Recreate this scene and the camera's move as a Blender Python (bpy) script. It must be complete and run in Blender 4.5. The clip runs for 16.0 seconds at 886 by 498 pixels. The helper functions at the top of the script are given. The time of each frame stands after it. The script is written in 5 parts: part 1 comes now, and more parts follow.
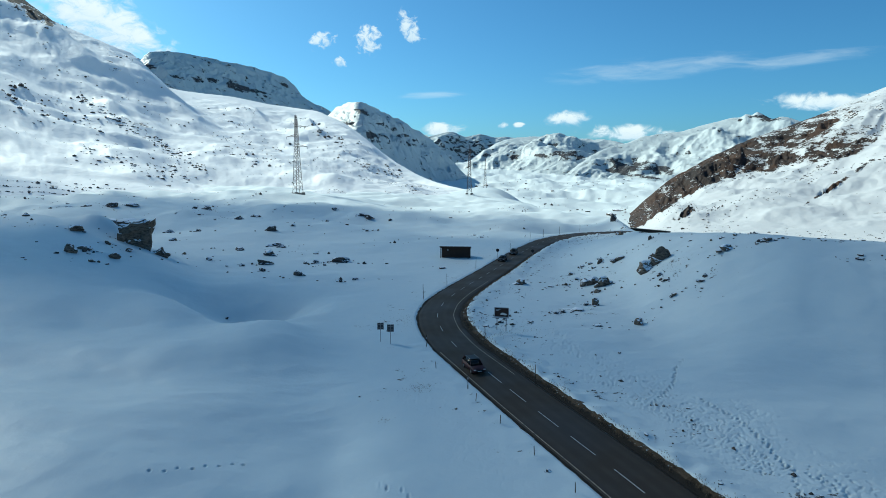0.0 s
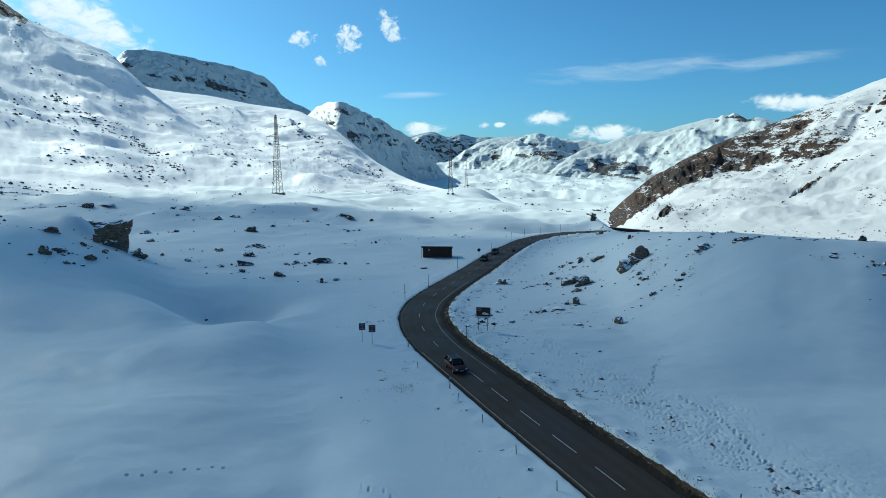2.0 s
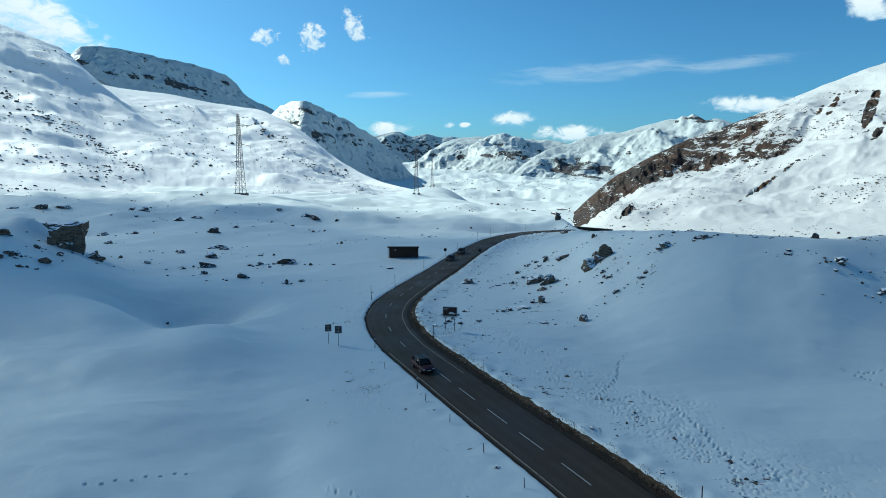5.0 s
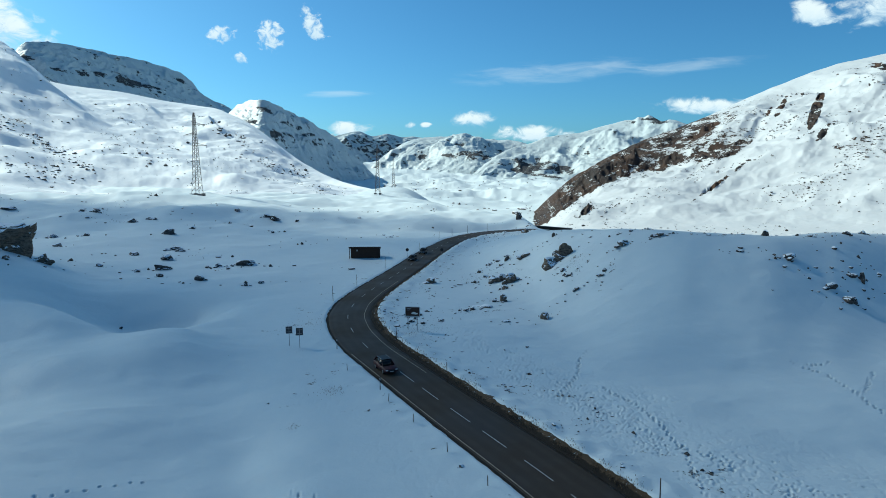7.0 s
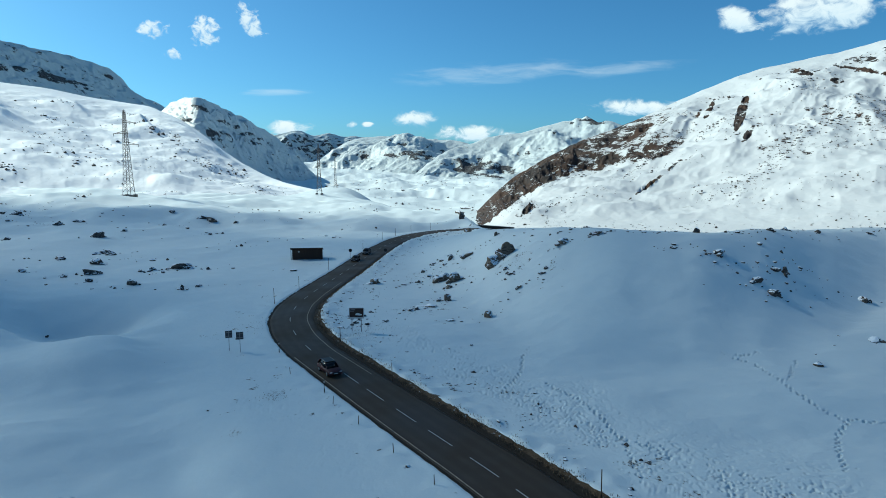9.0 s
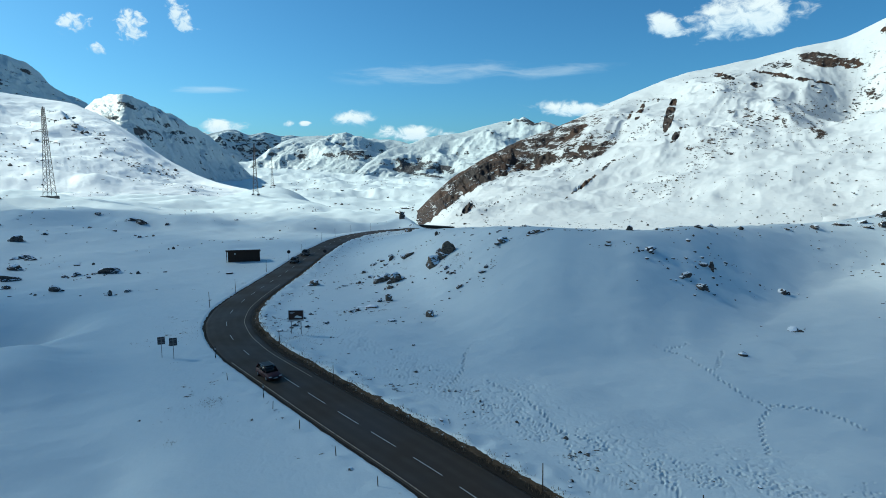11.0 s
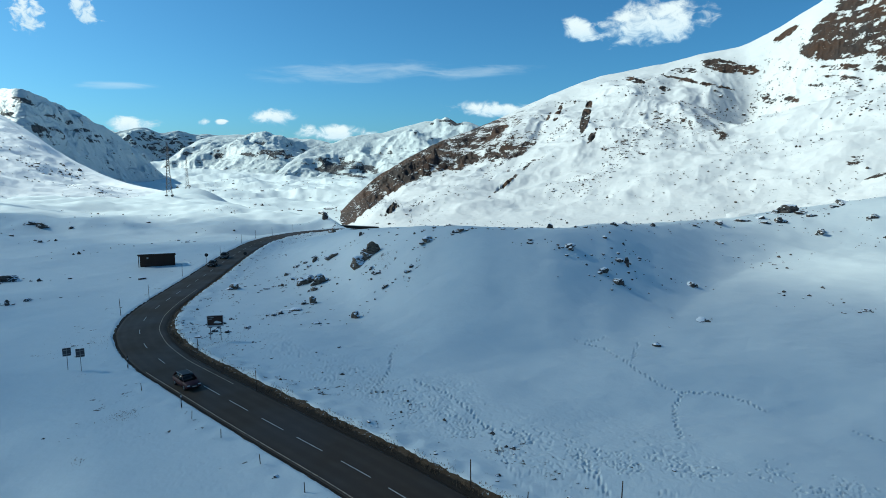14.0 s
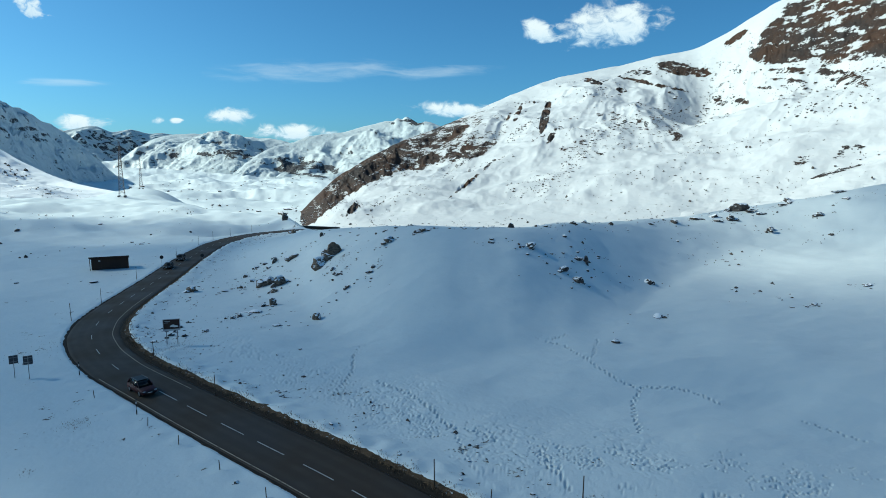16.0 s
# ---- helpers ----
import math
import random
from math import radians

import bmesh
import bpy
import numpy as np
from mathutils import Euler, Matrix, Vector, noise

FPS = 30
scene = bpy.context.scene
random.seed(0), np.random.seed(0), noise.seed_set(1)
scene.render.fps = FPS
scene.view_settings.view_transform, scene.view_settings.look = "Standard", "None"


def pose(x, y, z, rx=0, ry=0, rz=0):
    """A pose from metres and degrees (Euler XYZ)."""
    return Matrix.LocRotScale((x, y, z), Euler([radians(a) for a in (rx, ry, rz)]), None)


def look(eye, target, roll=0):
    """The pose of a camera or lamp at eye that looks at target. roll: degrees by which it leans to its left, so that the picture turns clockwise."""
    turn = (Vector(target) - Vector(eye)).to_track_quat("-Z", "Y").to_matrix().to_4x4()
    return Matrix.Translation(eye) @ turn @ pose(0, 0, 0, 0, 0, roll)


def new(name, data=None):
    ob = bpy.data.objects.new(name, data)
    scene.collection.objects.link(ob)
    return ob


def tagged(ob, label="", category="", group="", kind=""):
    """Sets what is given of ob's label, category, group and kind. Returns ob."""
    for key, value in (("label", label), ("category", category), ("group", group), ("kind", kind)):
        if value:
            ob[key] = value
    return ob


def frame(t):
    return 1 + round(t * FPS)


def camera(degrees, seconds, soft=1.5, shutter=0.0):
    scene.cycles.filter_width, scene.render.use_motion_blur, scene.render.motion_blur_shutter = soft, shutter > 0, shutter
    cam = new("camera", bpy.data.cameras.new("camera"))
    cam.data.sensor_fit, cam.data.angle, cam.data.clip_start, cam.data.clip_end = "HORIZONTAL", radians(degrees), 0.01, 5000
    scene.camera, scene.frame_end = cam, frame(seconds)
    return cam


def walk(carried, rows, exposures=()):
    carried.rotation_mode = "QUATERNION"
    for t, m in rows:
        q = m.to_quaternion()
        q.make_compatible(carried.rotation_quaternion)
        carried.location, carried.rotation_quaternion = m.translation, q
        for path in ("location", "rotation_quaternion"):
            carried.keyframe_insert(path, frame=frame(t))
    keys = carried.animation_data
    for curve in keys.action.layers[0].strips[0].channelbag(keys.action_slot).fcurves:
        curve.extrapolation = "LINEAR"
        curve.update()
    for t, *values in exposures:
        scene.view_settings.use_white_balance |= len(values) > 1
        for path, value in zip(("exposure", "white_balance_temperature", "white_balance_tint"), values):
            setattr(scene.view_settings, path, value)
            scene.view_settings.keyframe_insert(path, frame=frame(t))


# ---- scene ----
# ---- camera: a drone that hovers 28 m over the road and turns slowly to the right ----
EYE = 28.0
cam = camera(71.1, 16.0, soft=0.6)
TURN = [(0.0, 0.0), (0.5, 0.428), (1.0, 0.872), (1.5, 1.298), (2.0, 1.732), (2.5, 2.178), (3.0, 2.644), (3.5, 3.138),
        (4.0, 3.651), (6.5, 7.368), (7.0, 8.413), (7.5, 9.583), (8.0, 10.968), (8.5, 12.302), (9.0, 13.666),
        (9.5, 15.065), (12.0, 21.701), (12.5, 22.84), (13.0, 23.923), (13.5, 25.063), (14.0, 26.18), (14.5, 27.16),
        (15.0, 28.073), (15.5, 28.913), (16.0, 29.735)]
walk(cam, [(t, pose(0, 0, EYE, 90 - 7.69, -0.16, -yaw)) for t, yaw in TURN], exposures=[(0.0, 0.02, 5800, -5), (16.0, 0.02, 5800, -5)])

# ---- world, sun and exposure ----
SUN_AZ, SUN_EL = -51.0, 34.5
world = bpy.data.worlds.new("world")
scene.world = world
world.use_nodes = True
wt = world.node_tree
sky = wt.nodes.new("ShaderNodeTexSky")
sky.sky_type = "NISHITA"
sky.sun_disc = False
sky.sun_elevation, sky.sun_rotation = radians(SUN_EL), radians(SUN_AZ)
sky.altitude, sky.air_density, sky.dust_density, sky.ozone_density = 2200, 1.0, 6.0, 3.0
tint = wt.nodes.new("ShaderNodeMix")
tint.data_type, tint.blend_type = "RGBA", "MULTIPLY"
tint.inputs["Factor"].default_value = 1.0
tint.inputs[7].default_value = (0.51, 0.90, 1.08, 1)
wt.links.new(sky.outputs["Color"], tint.inputs[6])
wt.links.new(tint.outputs[2], wt.nodes["Background"].inputs["Color"])
wt.nodes["Background"].inputs["Strength"].default_value = 0.106

TO_SUN = Vector((math.sin(radians(SUN_AZ)) * math.cos(radians(SUN_EL)),
                 math.cos(radians(SUN_AZ)) * math.cos(radians(SUN_EL)), math.sin(radians(SUN_EL))))
sun = new("sun", bpy.data.lights.new("sun", "SUN"))
sun.data.energy, sun.data.angle, sun.data.color = 5.8, radians(0.53), (1.0, 0.925, 0.79)
sun.matrix_world = look(TO_SUN * 500, (0, 0, 0))


# ---- small tools ----
def lattice(ix, iy, seed):
    a = (ix.astype(np.int64) * 374761393 + iy.astype(np.int64) * 668265263 + seed * 974711) & 0xFFFFFFFF
    a = ((a ^ (a >> 13)) * 1274126177) & 0xFFFFFFFF
    return ((a ^ (a >> 16)) & 0xFFFF) / 65535.0 * 2 * math.pi


def perlin(x, y, seed=0):
    """Gradient noise, about -0.7 to 0.7."""
    x, y = np.asarray(x, float), np.asarray(y, float)
    ix, iy = np.floor(x), np.floor(y)
    fx, fy = x - ix, y - iy
    u, v = fx * fx * fx * (fx * (fx * 6 - 15) + 10), fy * fy * fy * (fy * (fy * 6 - 15) + 10)

    def corner(dx, dy):
        g = lattice(ix + dx, iy + dy, seed)
        return np.cos(g) * (fx - dx) + np.sin(g) * (fy - dy)
    a = corner(0, 0) * (1 - u) + corner(1, 0) * u
    b = corner(0, 1) * (1 - u) + corner(1, 1) * u
    return a * (1 - v) + b * v


def fbm(x, y, octaves=4, seed=0, gain=0.5):
    total, amp = 0, 1.0
    for o in range(octaves):
        total = total + amp * perlin(x * 2 ** o + 17.3 * o, y * 2 ** o - 9.1 * o, seed + o)
        amp *= gain
    return total


def ridged(x, y, octaves=4, seed=0, gain=0.5):
    total, amp = 0, 1.0
    for o in range(octaves):
        total = total + amp * (1 - 2.2 * np.abs(perlin(x * 2 ** o + 5.7 * o, y * 2 ** o + 3.3 * o, seed + o)))
        amp *= gain
    return total - 1.0


def smooth(a):
    a = np.clip(a, 0, 1)
    return a * a * (3 - 2 * a)


def curve(q, xs, ys):
    """Smooth interpolation through a few knots (cubic, no overshoot)."""
    xs, ys = np.asarray(xs, float), np.asarray(ys, float)
    d = np.diff(ys) / np.diff(xs)
    m = np.zeros(len(xs))
    m[1:-1] = np.where(d[1:] * d[:-1] > 0, 2 * d[1:] * d[:-1] / (d[1:] + d[:-1] + 1e-12), 0)
    m[0], m[-1] = d[0], d[-1]
    q = np.clip(q, xs[0], xs[-1])
    i = np.clip(np.searchsorted(xs, q) - 1, 0, len(xs) - 2)
    w = xs[i + 1] - xs[i]
    t = (q - xs[i]) / w
    return ((2 * t ** 3 - 3 * t ** 2 + 1) * ys[i] + (t ** 3 - 2 * t ** 2 + t) * w * m[i]
            + (-2 * t ** 3 + 3 * t ** 2) * ys[i + 1] + (t ** 3 - t ** 2) * w * m[i + 1])


def columns(rows):
    return list(zip(*rows))


# ---- plan of the road ----
ROAD_KNOTS = [(70, -110), (52.0, -55), (35.6, -5), (24.4, 29), (17.4, 51.2), (13.6, 61.5), (9.8, 72.0), (6.1, 82.7),
              (2.4, 93.2), (0.0, 103.7), (-0.9, 114.3), (0.4, 124.9), (3.4, 135.4), (7.1, 145.9), (14.8, 167.3),
              (22.0, 188.7), (29.7, 209.7), (38.4, 230.1), (48.0, 245.0), (60, 256), (78, 263), (100, 264), (135, 258)]


def road_line(step=1.0):
    p = np.array(ROAD_KNOTS, float)
    s = np.r_[0, np.cumsum(np.hypot(*np.diff(p, axis=0).T))]
    q = np.arange(0, s[-1], step)
    x, y = np.interp(q, s, p[:, 0]), np.interp(q, s, p[:, 1])
    k = np.hanning(max(3, int(13 / step)) | 1)
    k /= k.sum()
    n = len(k) // 2
    x, y = np.convolve(np.pad(x, n, "reflect", reflect_type="odd"), k, "valid"), np.convolve(np.pad(y, n, "reflect", reflect_type="odd"), k, "valid")
    dx, dy = np.gradient(x), np.gradient(y)
    length = np.hypot(dx, dy)
    return x, y, dx / length, dy / length


HALF = 3.75


def road_level(x, y):
    """The road is kept level to fit the camera's view, and dips where it leaves over the brow."""
    return -7 * smooth((x - 76) / 55) * smooth((y - 200) / 40)


RX, RY, RTX, RTY = road_line(1.0)


def road_offset(x, y):
    """Distance from the road's middle: positive on the side of the bank (right, as it runs away)."""
    x, y = np.asarray(x, float).ravel(), np.asarray(y, float).ravel()
    out = np.full(len(x), 999.0)
    near = np.nonzero((np.hypot(x, y) < 380) & (y > -130))[0]
    for part_ids in np.array_split(near, max(1, len(near) // 20000)):
        dx, dy = x[part_ids, None] - RX[None], y[part_ids, None] - RY[None]
        j = np.argmin(dx * dx + dy * dy, axis=1)
        k = np.arange(len(j))
        dx, dy = dx[k, j], dy[k, j]
        side = dx * RTY[j] - dy * RTX[j]
        along = dx * RTX[j] + dy * RTY[j]
        out[part_ids] = np.sign(side + 1e-9) * np.hypot(side, np.maximum(np.abs(along) - 0.6, 0))
    return out


# ---- plan of the snow-covered ground: azimuth from straight ahead, the crest's angle seen from the eye, its distance, its foot ----
BROW = [(10, -6.2, 190, 130), (16, -6.15, 178, 116), (20, -5.95, 162, 102), (25, -5.75, 146, 94), (30.5, -5.75, 138, 91), (35.8, -5.75, 140, 91),
        (40.9, -5.3, 158, 94), (45.8, -5.05, 196, 110), (50.5, -4.6, 250, 155), (54.9, -3.55, 300, 212),
        (59, -2.85, 320, 236), (62.8, -2.0, 330, 240), (65.1, -1.45, 332, 238), (72, 0.2, 335, 230), (80, 1, 340, 220)]
KNOLL = [(-60, -3.4, 215, 84), (-38.3, -3.9, 212, 86), (-33.5, -3.9, 208, 90), (-30.1, -4.9, 196, 95), (-28.1, -5.9, 186, 98), (-25.3, -7.4, 172, 108),
         (-22.7, -8.5, 168, 126), (-18, -9.4, 174, 148)]
DRIFT = [(-60, -9.4, 140, 80), (-30, -9.6, 138, 84), (-24.2, -10.75, 128, 84), (-19.7, -13.0, 110, 82), (-17.9, -13.6, 105, 82), (-15.4, -13.7, 104, 82), (-11.8, -14.4, 102, 84), (-7, -14.9, 102, 86)]
PLAIN = [(-60, -2.6, 430), (-14.5, -2.95, 420), (-9.5, -3.1, 450), (-4.4, -2.95, 550), (0.8, -2.8, 620), (3.9, -2.65, 640), (6, -3.1, 560),
         (8.6, -3.8, 480), (11.1, -4.3, 420), (13.6, -4.75, 370), (15.6, -5.1, 320), (18, -5.6, 225), (25, -5.6, 172), (36, -5.6, 165),
         (46, -5.6, 215), (50, -5.6, 265), (56, -5.6, 325), (80, -5.6, 370)]


def crest(az, r, plan, back=0.55):
    a, e, c, f = columns(plan)
    top, far, foot = EYE + curve(az, a, c) * np.tan(np.radians(curve(az, a, e))), curve(az, a, c), curve(az, a, f)
    s = (r - foot) / (far - foot)
    rise = np.where(s < 1, smooth(s) * 0.75 + 0.25 * np.clip(s, 0, 1) ** 1.5, 1 - smooth((r - far) / (back * far)))
    return np.maximum(top, 0) * rise


def ground_height(x, y):
    shape = np.shape(x)
    x, y = np.asarray(x, float).ravel(), np.asarray(y, float).ravel()
    r, az = np.hypot(x, y), np.degrees(np.arctan2(x, y))
    ahead = smooth((95 - np.abs(az - 8)) / 18)
    right = crest(az, r, BROW, 0.5) * smooth((az - 10) / 9)
    left_fade = smooth((-az - 8) / 9)
    knoll, drift = crest(az, r, KNOLL, 0.5) * smooth((-az - 19) / 6), crest(az, r, DRIFT, 0.11) * left_fade
    drift = drift * smooth((az + 32) / 8)
    left = 1.2 * np.logaddexp(knoll / 1.2, drift / 1.2) - 1.2 * math.log(2)
    # a wind-scooped hollow between the knoll and the drift
    p, q = 0.88 * (x + 36) - 0.47 * (y - 123), 0.47 * (x + 36) + 0.88 * (y - 123)
    left = left - 6.0 * np.exp(-(p / np.where(p < 0, 18, 8)) ** 2 - (q / 11) ** 2)
    # snow drifted against the great boulder
    left = left + 5.0 * np.exp(-((x + 97.5) / np.where(x < -97.5, 9, 5.5)) ** 2 - ((y - 178) / 7) ** 2)
    a, e, c = columns(PLAIN)
    far = curve(az, a, c)
    plain = (EYE + far * np.tan(np.radians(curve(az, a, e)))) * smooth((r - 190) / (far - 190))
    z = (right + left + plain * smooth((20 - az) / 6)) * ahead
    # rolling drifts, larger further off and gone near the road
    d = np.abs(road_offset(x, y))
    calm = smooth((d - 5) / 22)
    z = z + calm * ((0.5 + 0.9 * smooth((r - 170) / 200)) * fbm(x / 42, y / 42, 3, 3) * 1.5 + 0.34 * fbm(x / 14, y / 9, 3, 11) + 0.07 * fbm((x + 0.4 * y) / 6, y / 3.2, 3, 12) * smooth((190 - r) / 60))
    z = z + calm * smooth((r - 200) / 150) * (5.2 * fbm(x / 65, y / 80, 4, 23, 0.42) + 1.3 * fbm(x / 26, y / 30, 3, 24)) * smooth((24 - az) / 8)
    left_roll = smooth((-az - 2) / 10) * smooth((150 - r) / 60) * ahead * smooth((r - 12) / 30)
    z = z + calm * left_roll * (3.8 * perlin(x / 30 + 0.4 * y / 26, y / 19, 31) + 0.2 * ridged(x / 18, y / 13, 2, 35))
    z = z + calm * smooth((az - 16) / 8) * smooth((150 - r) / 50) * smooth((r - 30) / 30) * ahead * 1.3 * perlin(x / 26, y / 20, 33)
    # past the plain the land drops to the valley, and climbs again far off
    fall = smooth((r - far * 1.02) / (0.5 * far)) * smooth((az + 7) / 7) * ahead
    valley = curve(r, (250, 600, 1000, 1600, 2500, 3500, 5600, 9000), (-6, -32, -40, -34, -10, 32, 70, 80))
    valley = valley + smooth((r - 600) / 900) * (24 * fbm(x / 240, y / 300, 4, 41) + 8 * ridged(x / 150, y / 230, 3, 47, 0.42) + smooth((r - 900) / 500) * 4 * ridged(x / 62, y / 110, 3, 48, 0.45))
    z = z * (1 - fall) + valley * fall
    z = z + (1.5 - z) * np.exp(-((x - 51.3) / 55) ** 2 - ((y - 758) / 60) ** 2)
    # a scoop in the drift beyond the road
    p, q = 0.208 * (x - 62) + 0.978 * (y - 296), 0.978 * (x - 62) - 0.208 * (y - 296)
    z = z - 4.0 * np.exp(-(p / np.where(p > 0, 8, 14)) ** 2 - (q / 20) ** 2)
    # behind the eye plain snow slopes close the pass
    z = z + (1 - ahead) * 260 * smooth((r - 250) / 2600)
    return z.reshape(shape)


TRACKS = [[(61.7, 77.3), (63.8, 72.8), (60.2, 62.7), (59.0, 57.1), (60.0, 53.7), (56.0, 51.3), (52.2, 47.3), (49.5, 44.0)],
          [(70.7, 72.9), (62.9, 65.5), (61.1, 65.0)],
          [(60.3, 54.0), (64.5, 51.6), (65.4, 49.0), (64.8, 45.7)],
          [(35.7, 88.0), (32.2, 83.0), (30.3, 77.9), (27.5, 73.9), (24.5, 69.8)],
          [(31.2, 71.7), (33.0, 65.2), (32.9, 59.4), (32.2, 55.6), (34.3, 52.0), (34.8, 49.6)],
          [(32.7, 55.2), (31.0, 50.5), (30.0, 47.4), (29.2, 44.2), (28.8, 40.9)],
          [(37.0, 45.4), (36.2, 42.0), (34.6, 38.2)],
          [(68.0, 37.6), (68.6, 34.3), (68.7, 31.0)],
          [(62.3, 76.6), (64.8, 76.0), (68.3, 76.7)],
          [(-26.9, 53.7), (-24.1, 55.1), (-21.4, 56.5), (-19.2, 57.5)],
          [(-20.3, 48.7), (-17.5, 49.5), (-15.3, 50.6)],
          [(-5.6, 51.7), (-3.6, 50.3), (-1.6, 48.3)]]


TRAMPLED = [(17.5, 90), (19.8, 84), (26.2, 69.1), (29.2, 56.7), (31.5, 48.9), (39.5, 40.5), (44.1, 35.9), (51.5, 30.1), (56.5, 24.7), (63, 17)]


def trampled():
    """Places, depths and sizes of many random prints in the trampled band of snow."""
    g = np.random.default_rng(15)
    p = np.array(TRAMPLED)
    s = np.r_[0, np.cumsum(np.hypot(*np.diff(p, axis=0).T))]
    q = g.uniform(0, s[-1], 3600)
    x, y = np.interp(q, s, p[:, 0]) + g.normal(0, 2.6, len(q)), np.interp(q, s, p[:, 1]) + g.normal(0, 2.6, len(q))
    keep = perlin(x / 4.5, y / 4.5, 97) + 0.4 * perlin(x / 1.6, y / 1.6, 98) > 0.0
    x, y = x[keep], y[keep]
    return np.stack([x, y, g.uniform(0.08, 0.26, len(x)), g.uniform(0.07, 0.13, len(x))], -1)


def footprints():
    """Places of single footprints along the tracks."""
    rng, out = np.random.default_rng(5), []
    for k, path in enumerate(TRACKS):
        p = np.array(path)
        s = np.r_[0, np.cumsum(np.hypot(*np.diff(p, axis=0).T))]
        q = np.arange(0, s[-1], 1.2 if k > 8 else 0.62 if k != 2 else 0.45)
        q = q + rng.normal(0, 0.09, len(q))
        x, y = np.interp(q, s, p[:, 0]), np.interp(q, s, p[:, 1])
        tx, ty = np.gradient(x), np.gradient(y)
        n = np.hypot(tx, ty) + 1e-6
        side = np.where(np.arange(len(q)) % 2, 0.14, -0.14) + rng.normal(0, 0.05, len(q))
        out += list(zip(x + ty / n * side, y - tx / n * side))
    return np.array(out)


FOOTPRINTS = footprints()
TRODDEN = trampled()


def dents(x, y, d, r):
    """Footprints, trampled and crusted snow beside the road."""
    z = np.zeros_like(x)
    ids = np.nonzero((r < 118) & (y > 25))[0]
    ids = ids[np.argsort(x[ids], kind="stable")]
    xs = x[ids]
    prints = np.concatenate([np.c_[FOOTPRINTS, np.full((len(FOOTPRINTS), 2), (0.42, 0.13))], TRODDEN]) if len(x) > 5000 else ()
    for fx, fy, deep, wide in prints:
        near = ids[np.searchsorted(xs, fx - 0.9):np.searchsorted(xs, fx + 0.9)]
        near = near[np.abs(y[near] - fy) < 0.9]
        q = np.hypot(x[near] - fx, y[near] - fy)
        z[near] += -deep * np.exp(-(q / wide) ** 2) + 0.08 * deep * np.exp(-((q - 1.9 * wide) / 0.12) ** 2)
    churn = smooth((d - 5.5) / 5) * (1 - smooth((d - 17 - 5 * smooth((70 - y) / 25) - 12 * perlin(x / 19, y / 19, 91)) / 9))
    churn = churn * (0.35 + 0.65 * smooth((perlin(x / 9, y / 9, 92) + 0.12) / 0.3)) * smooth((135 - r) / 40)
    churn = churn + 0.55 * smooth((-d - 4.5) / 3) * (1 - smooth((-d - 9 - 8 * perlin(x / 15, y / 15, 93)) / 6)) * smooth((145 - r) / 40)
    pits = smooth((perlin(x / 0.5, y / 0.6, 94) - 0.16) / 0.16) + 0.6 * smooth((perlin(x / 0.42, y / 0.6, 95) - 0.15) / 0.2)
    return z + churn * (-0.09 * pits + 0.10 * fbm(x / 2.2, y / 3.0, 3, 96))


def ground(x, y):
    """Height of the ground, with the road's bed and its snow banks."""
    shape = np.shape(x)
    x, y = np.asarray(x, float).ravel(), np.asarray(y, float).ravel()
    z = ground_height(x, y)
    d = road_offset(x, y)
    a = np.abs(d)
    lumpy = 0.6 + 0.8 * (perlin(x / 2.3, y / 2.3, 61) + 0.5)
    bank = np.where(d > 0, 0.62 * smooth((d - HALF - 0.9) / 0.9) * (1 - 0.75 * smooth((d - HALF - 2.2) / 5)),
                    0.22 * smooth((a - HALF - 0.25) / 0.6) * (1 - 0.7 * smooth((a - HALF - 1.5) / 5)))
    flat = smooth((a - HALF - 0.6) / 14)
    z = z + dents(x, y, d, np.hypot(x, y))
    z = z * flat + (road_level(x, y) + bank * lumpy) * (1 - flat) - 0.30 * (1 - smooth((a - HALF + 0.5 - 1.3 * (d > 0)) / 0.8))
    return z.reshape(shape)


# ---- materials ----
def material(name):
    m = bpy.data.materials.new(name)
    m.use_nodes = True
    return m, m.node_tree, m.node_tree.nodes["Principled BSDF"]


def node(tree, kind, inputs=None, **props):
    n = tree.nodes.new(kind)
    for k, v in props.items():
        setattr(n, k, v)
    for k, v in (inputs or {}).items():
        if hasattr(v, "is_output"):
            tree.links.new(v, n.inputs[k])
        else:
            n.inputs[k].default_value = v
    return n


def place(tree, scale=(1, 1, 1), turn=(0, 0, 0)):
    c = node(tree, "ShaderNodeTexCoord")
    return node(tree, "ShaderNodeMapping", {"Vector": c.outputs["Object"], "Scale": scale, "Rotation": turn}).outputs[0]


def grain(tree, vector, scale, detail=4, rough=0.55, distort=0.0):
    return node(tree, "ShaderNodeTexNoise", {"Vector": vector, "Scale": scale, "Detail": detail, "Roughness": rough, "Distortion": distort}).outputs[0]


def sums(tree, op, a, b, clamp=False):
    return node(tree, "ShaderNodeMath", {0: a, 1: b}, operation=op, use_clamp=clamp).outputs[0]


def span(tree, value, lo, hi, a=0.0, b=1.0):
    return node(tree, "ShaderNodeMapRange", {"Value": value, "From Min": lo, "From Max": hi, "To Min": a, "To Max": b}, interpolation_type="SMOOTHSTEP").outputs[0]


def blend(tree, fac, a, b):
    n = node(tree, "ShaderNodeMix", {"Factor": fac}, data_type="RGBA")
    for k, v in ((6, a), (7, b)):
        if hasattr(v, "is_output"):
            tree.links.new(v, n.inputs[k])
        else:
            n.inputs[k].default_value = (*v, 1)
    return n.outputs[2]


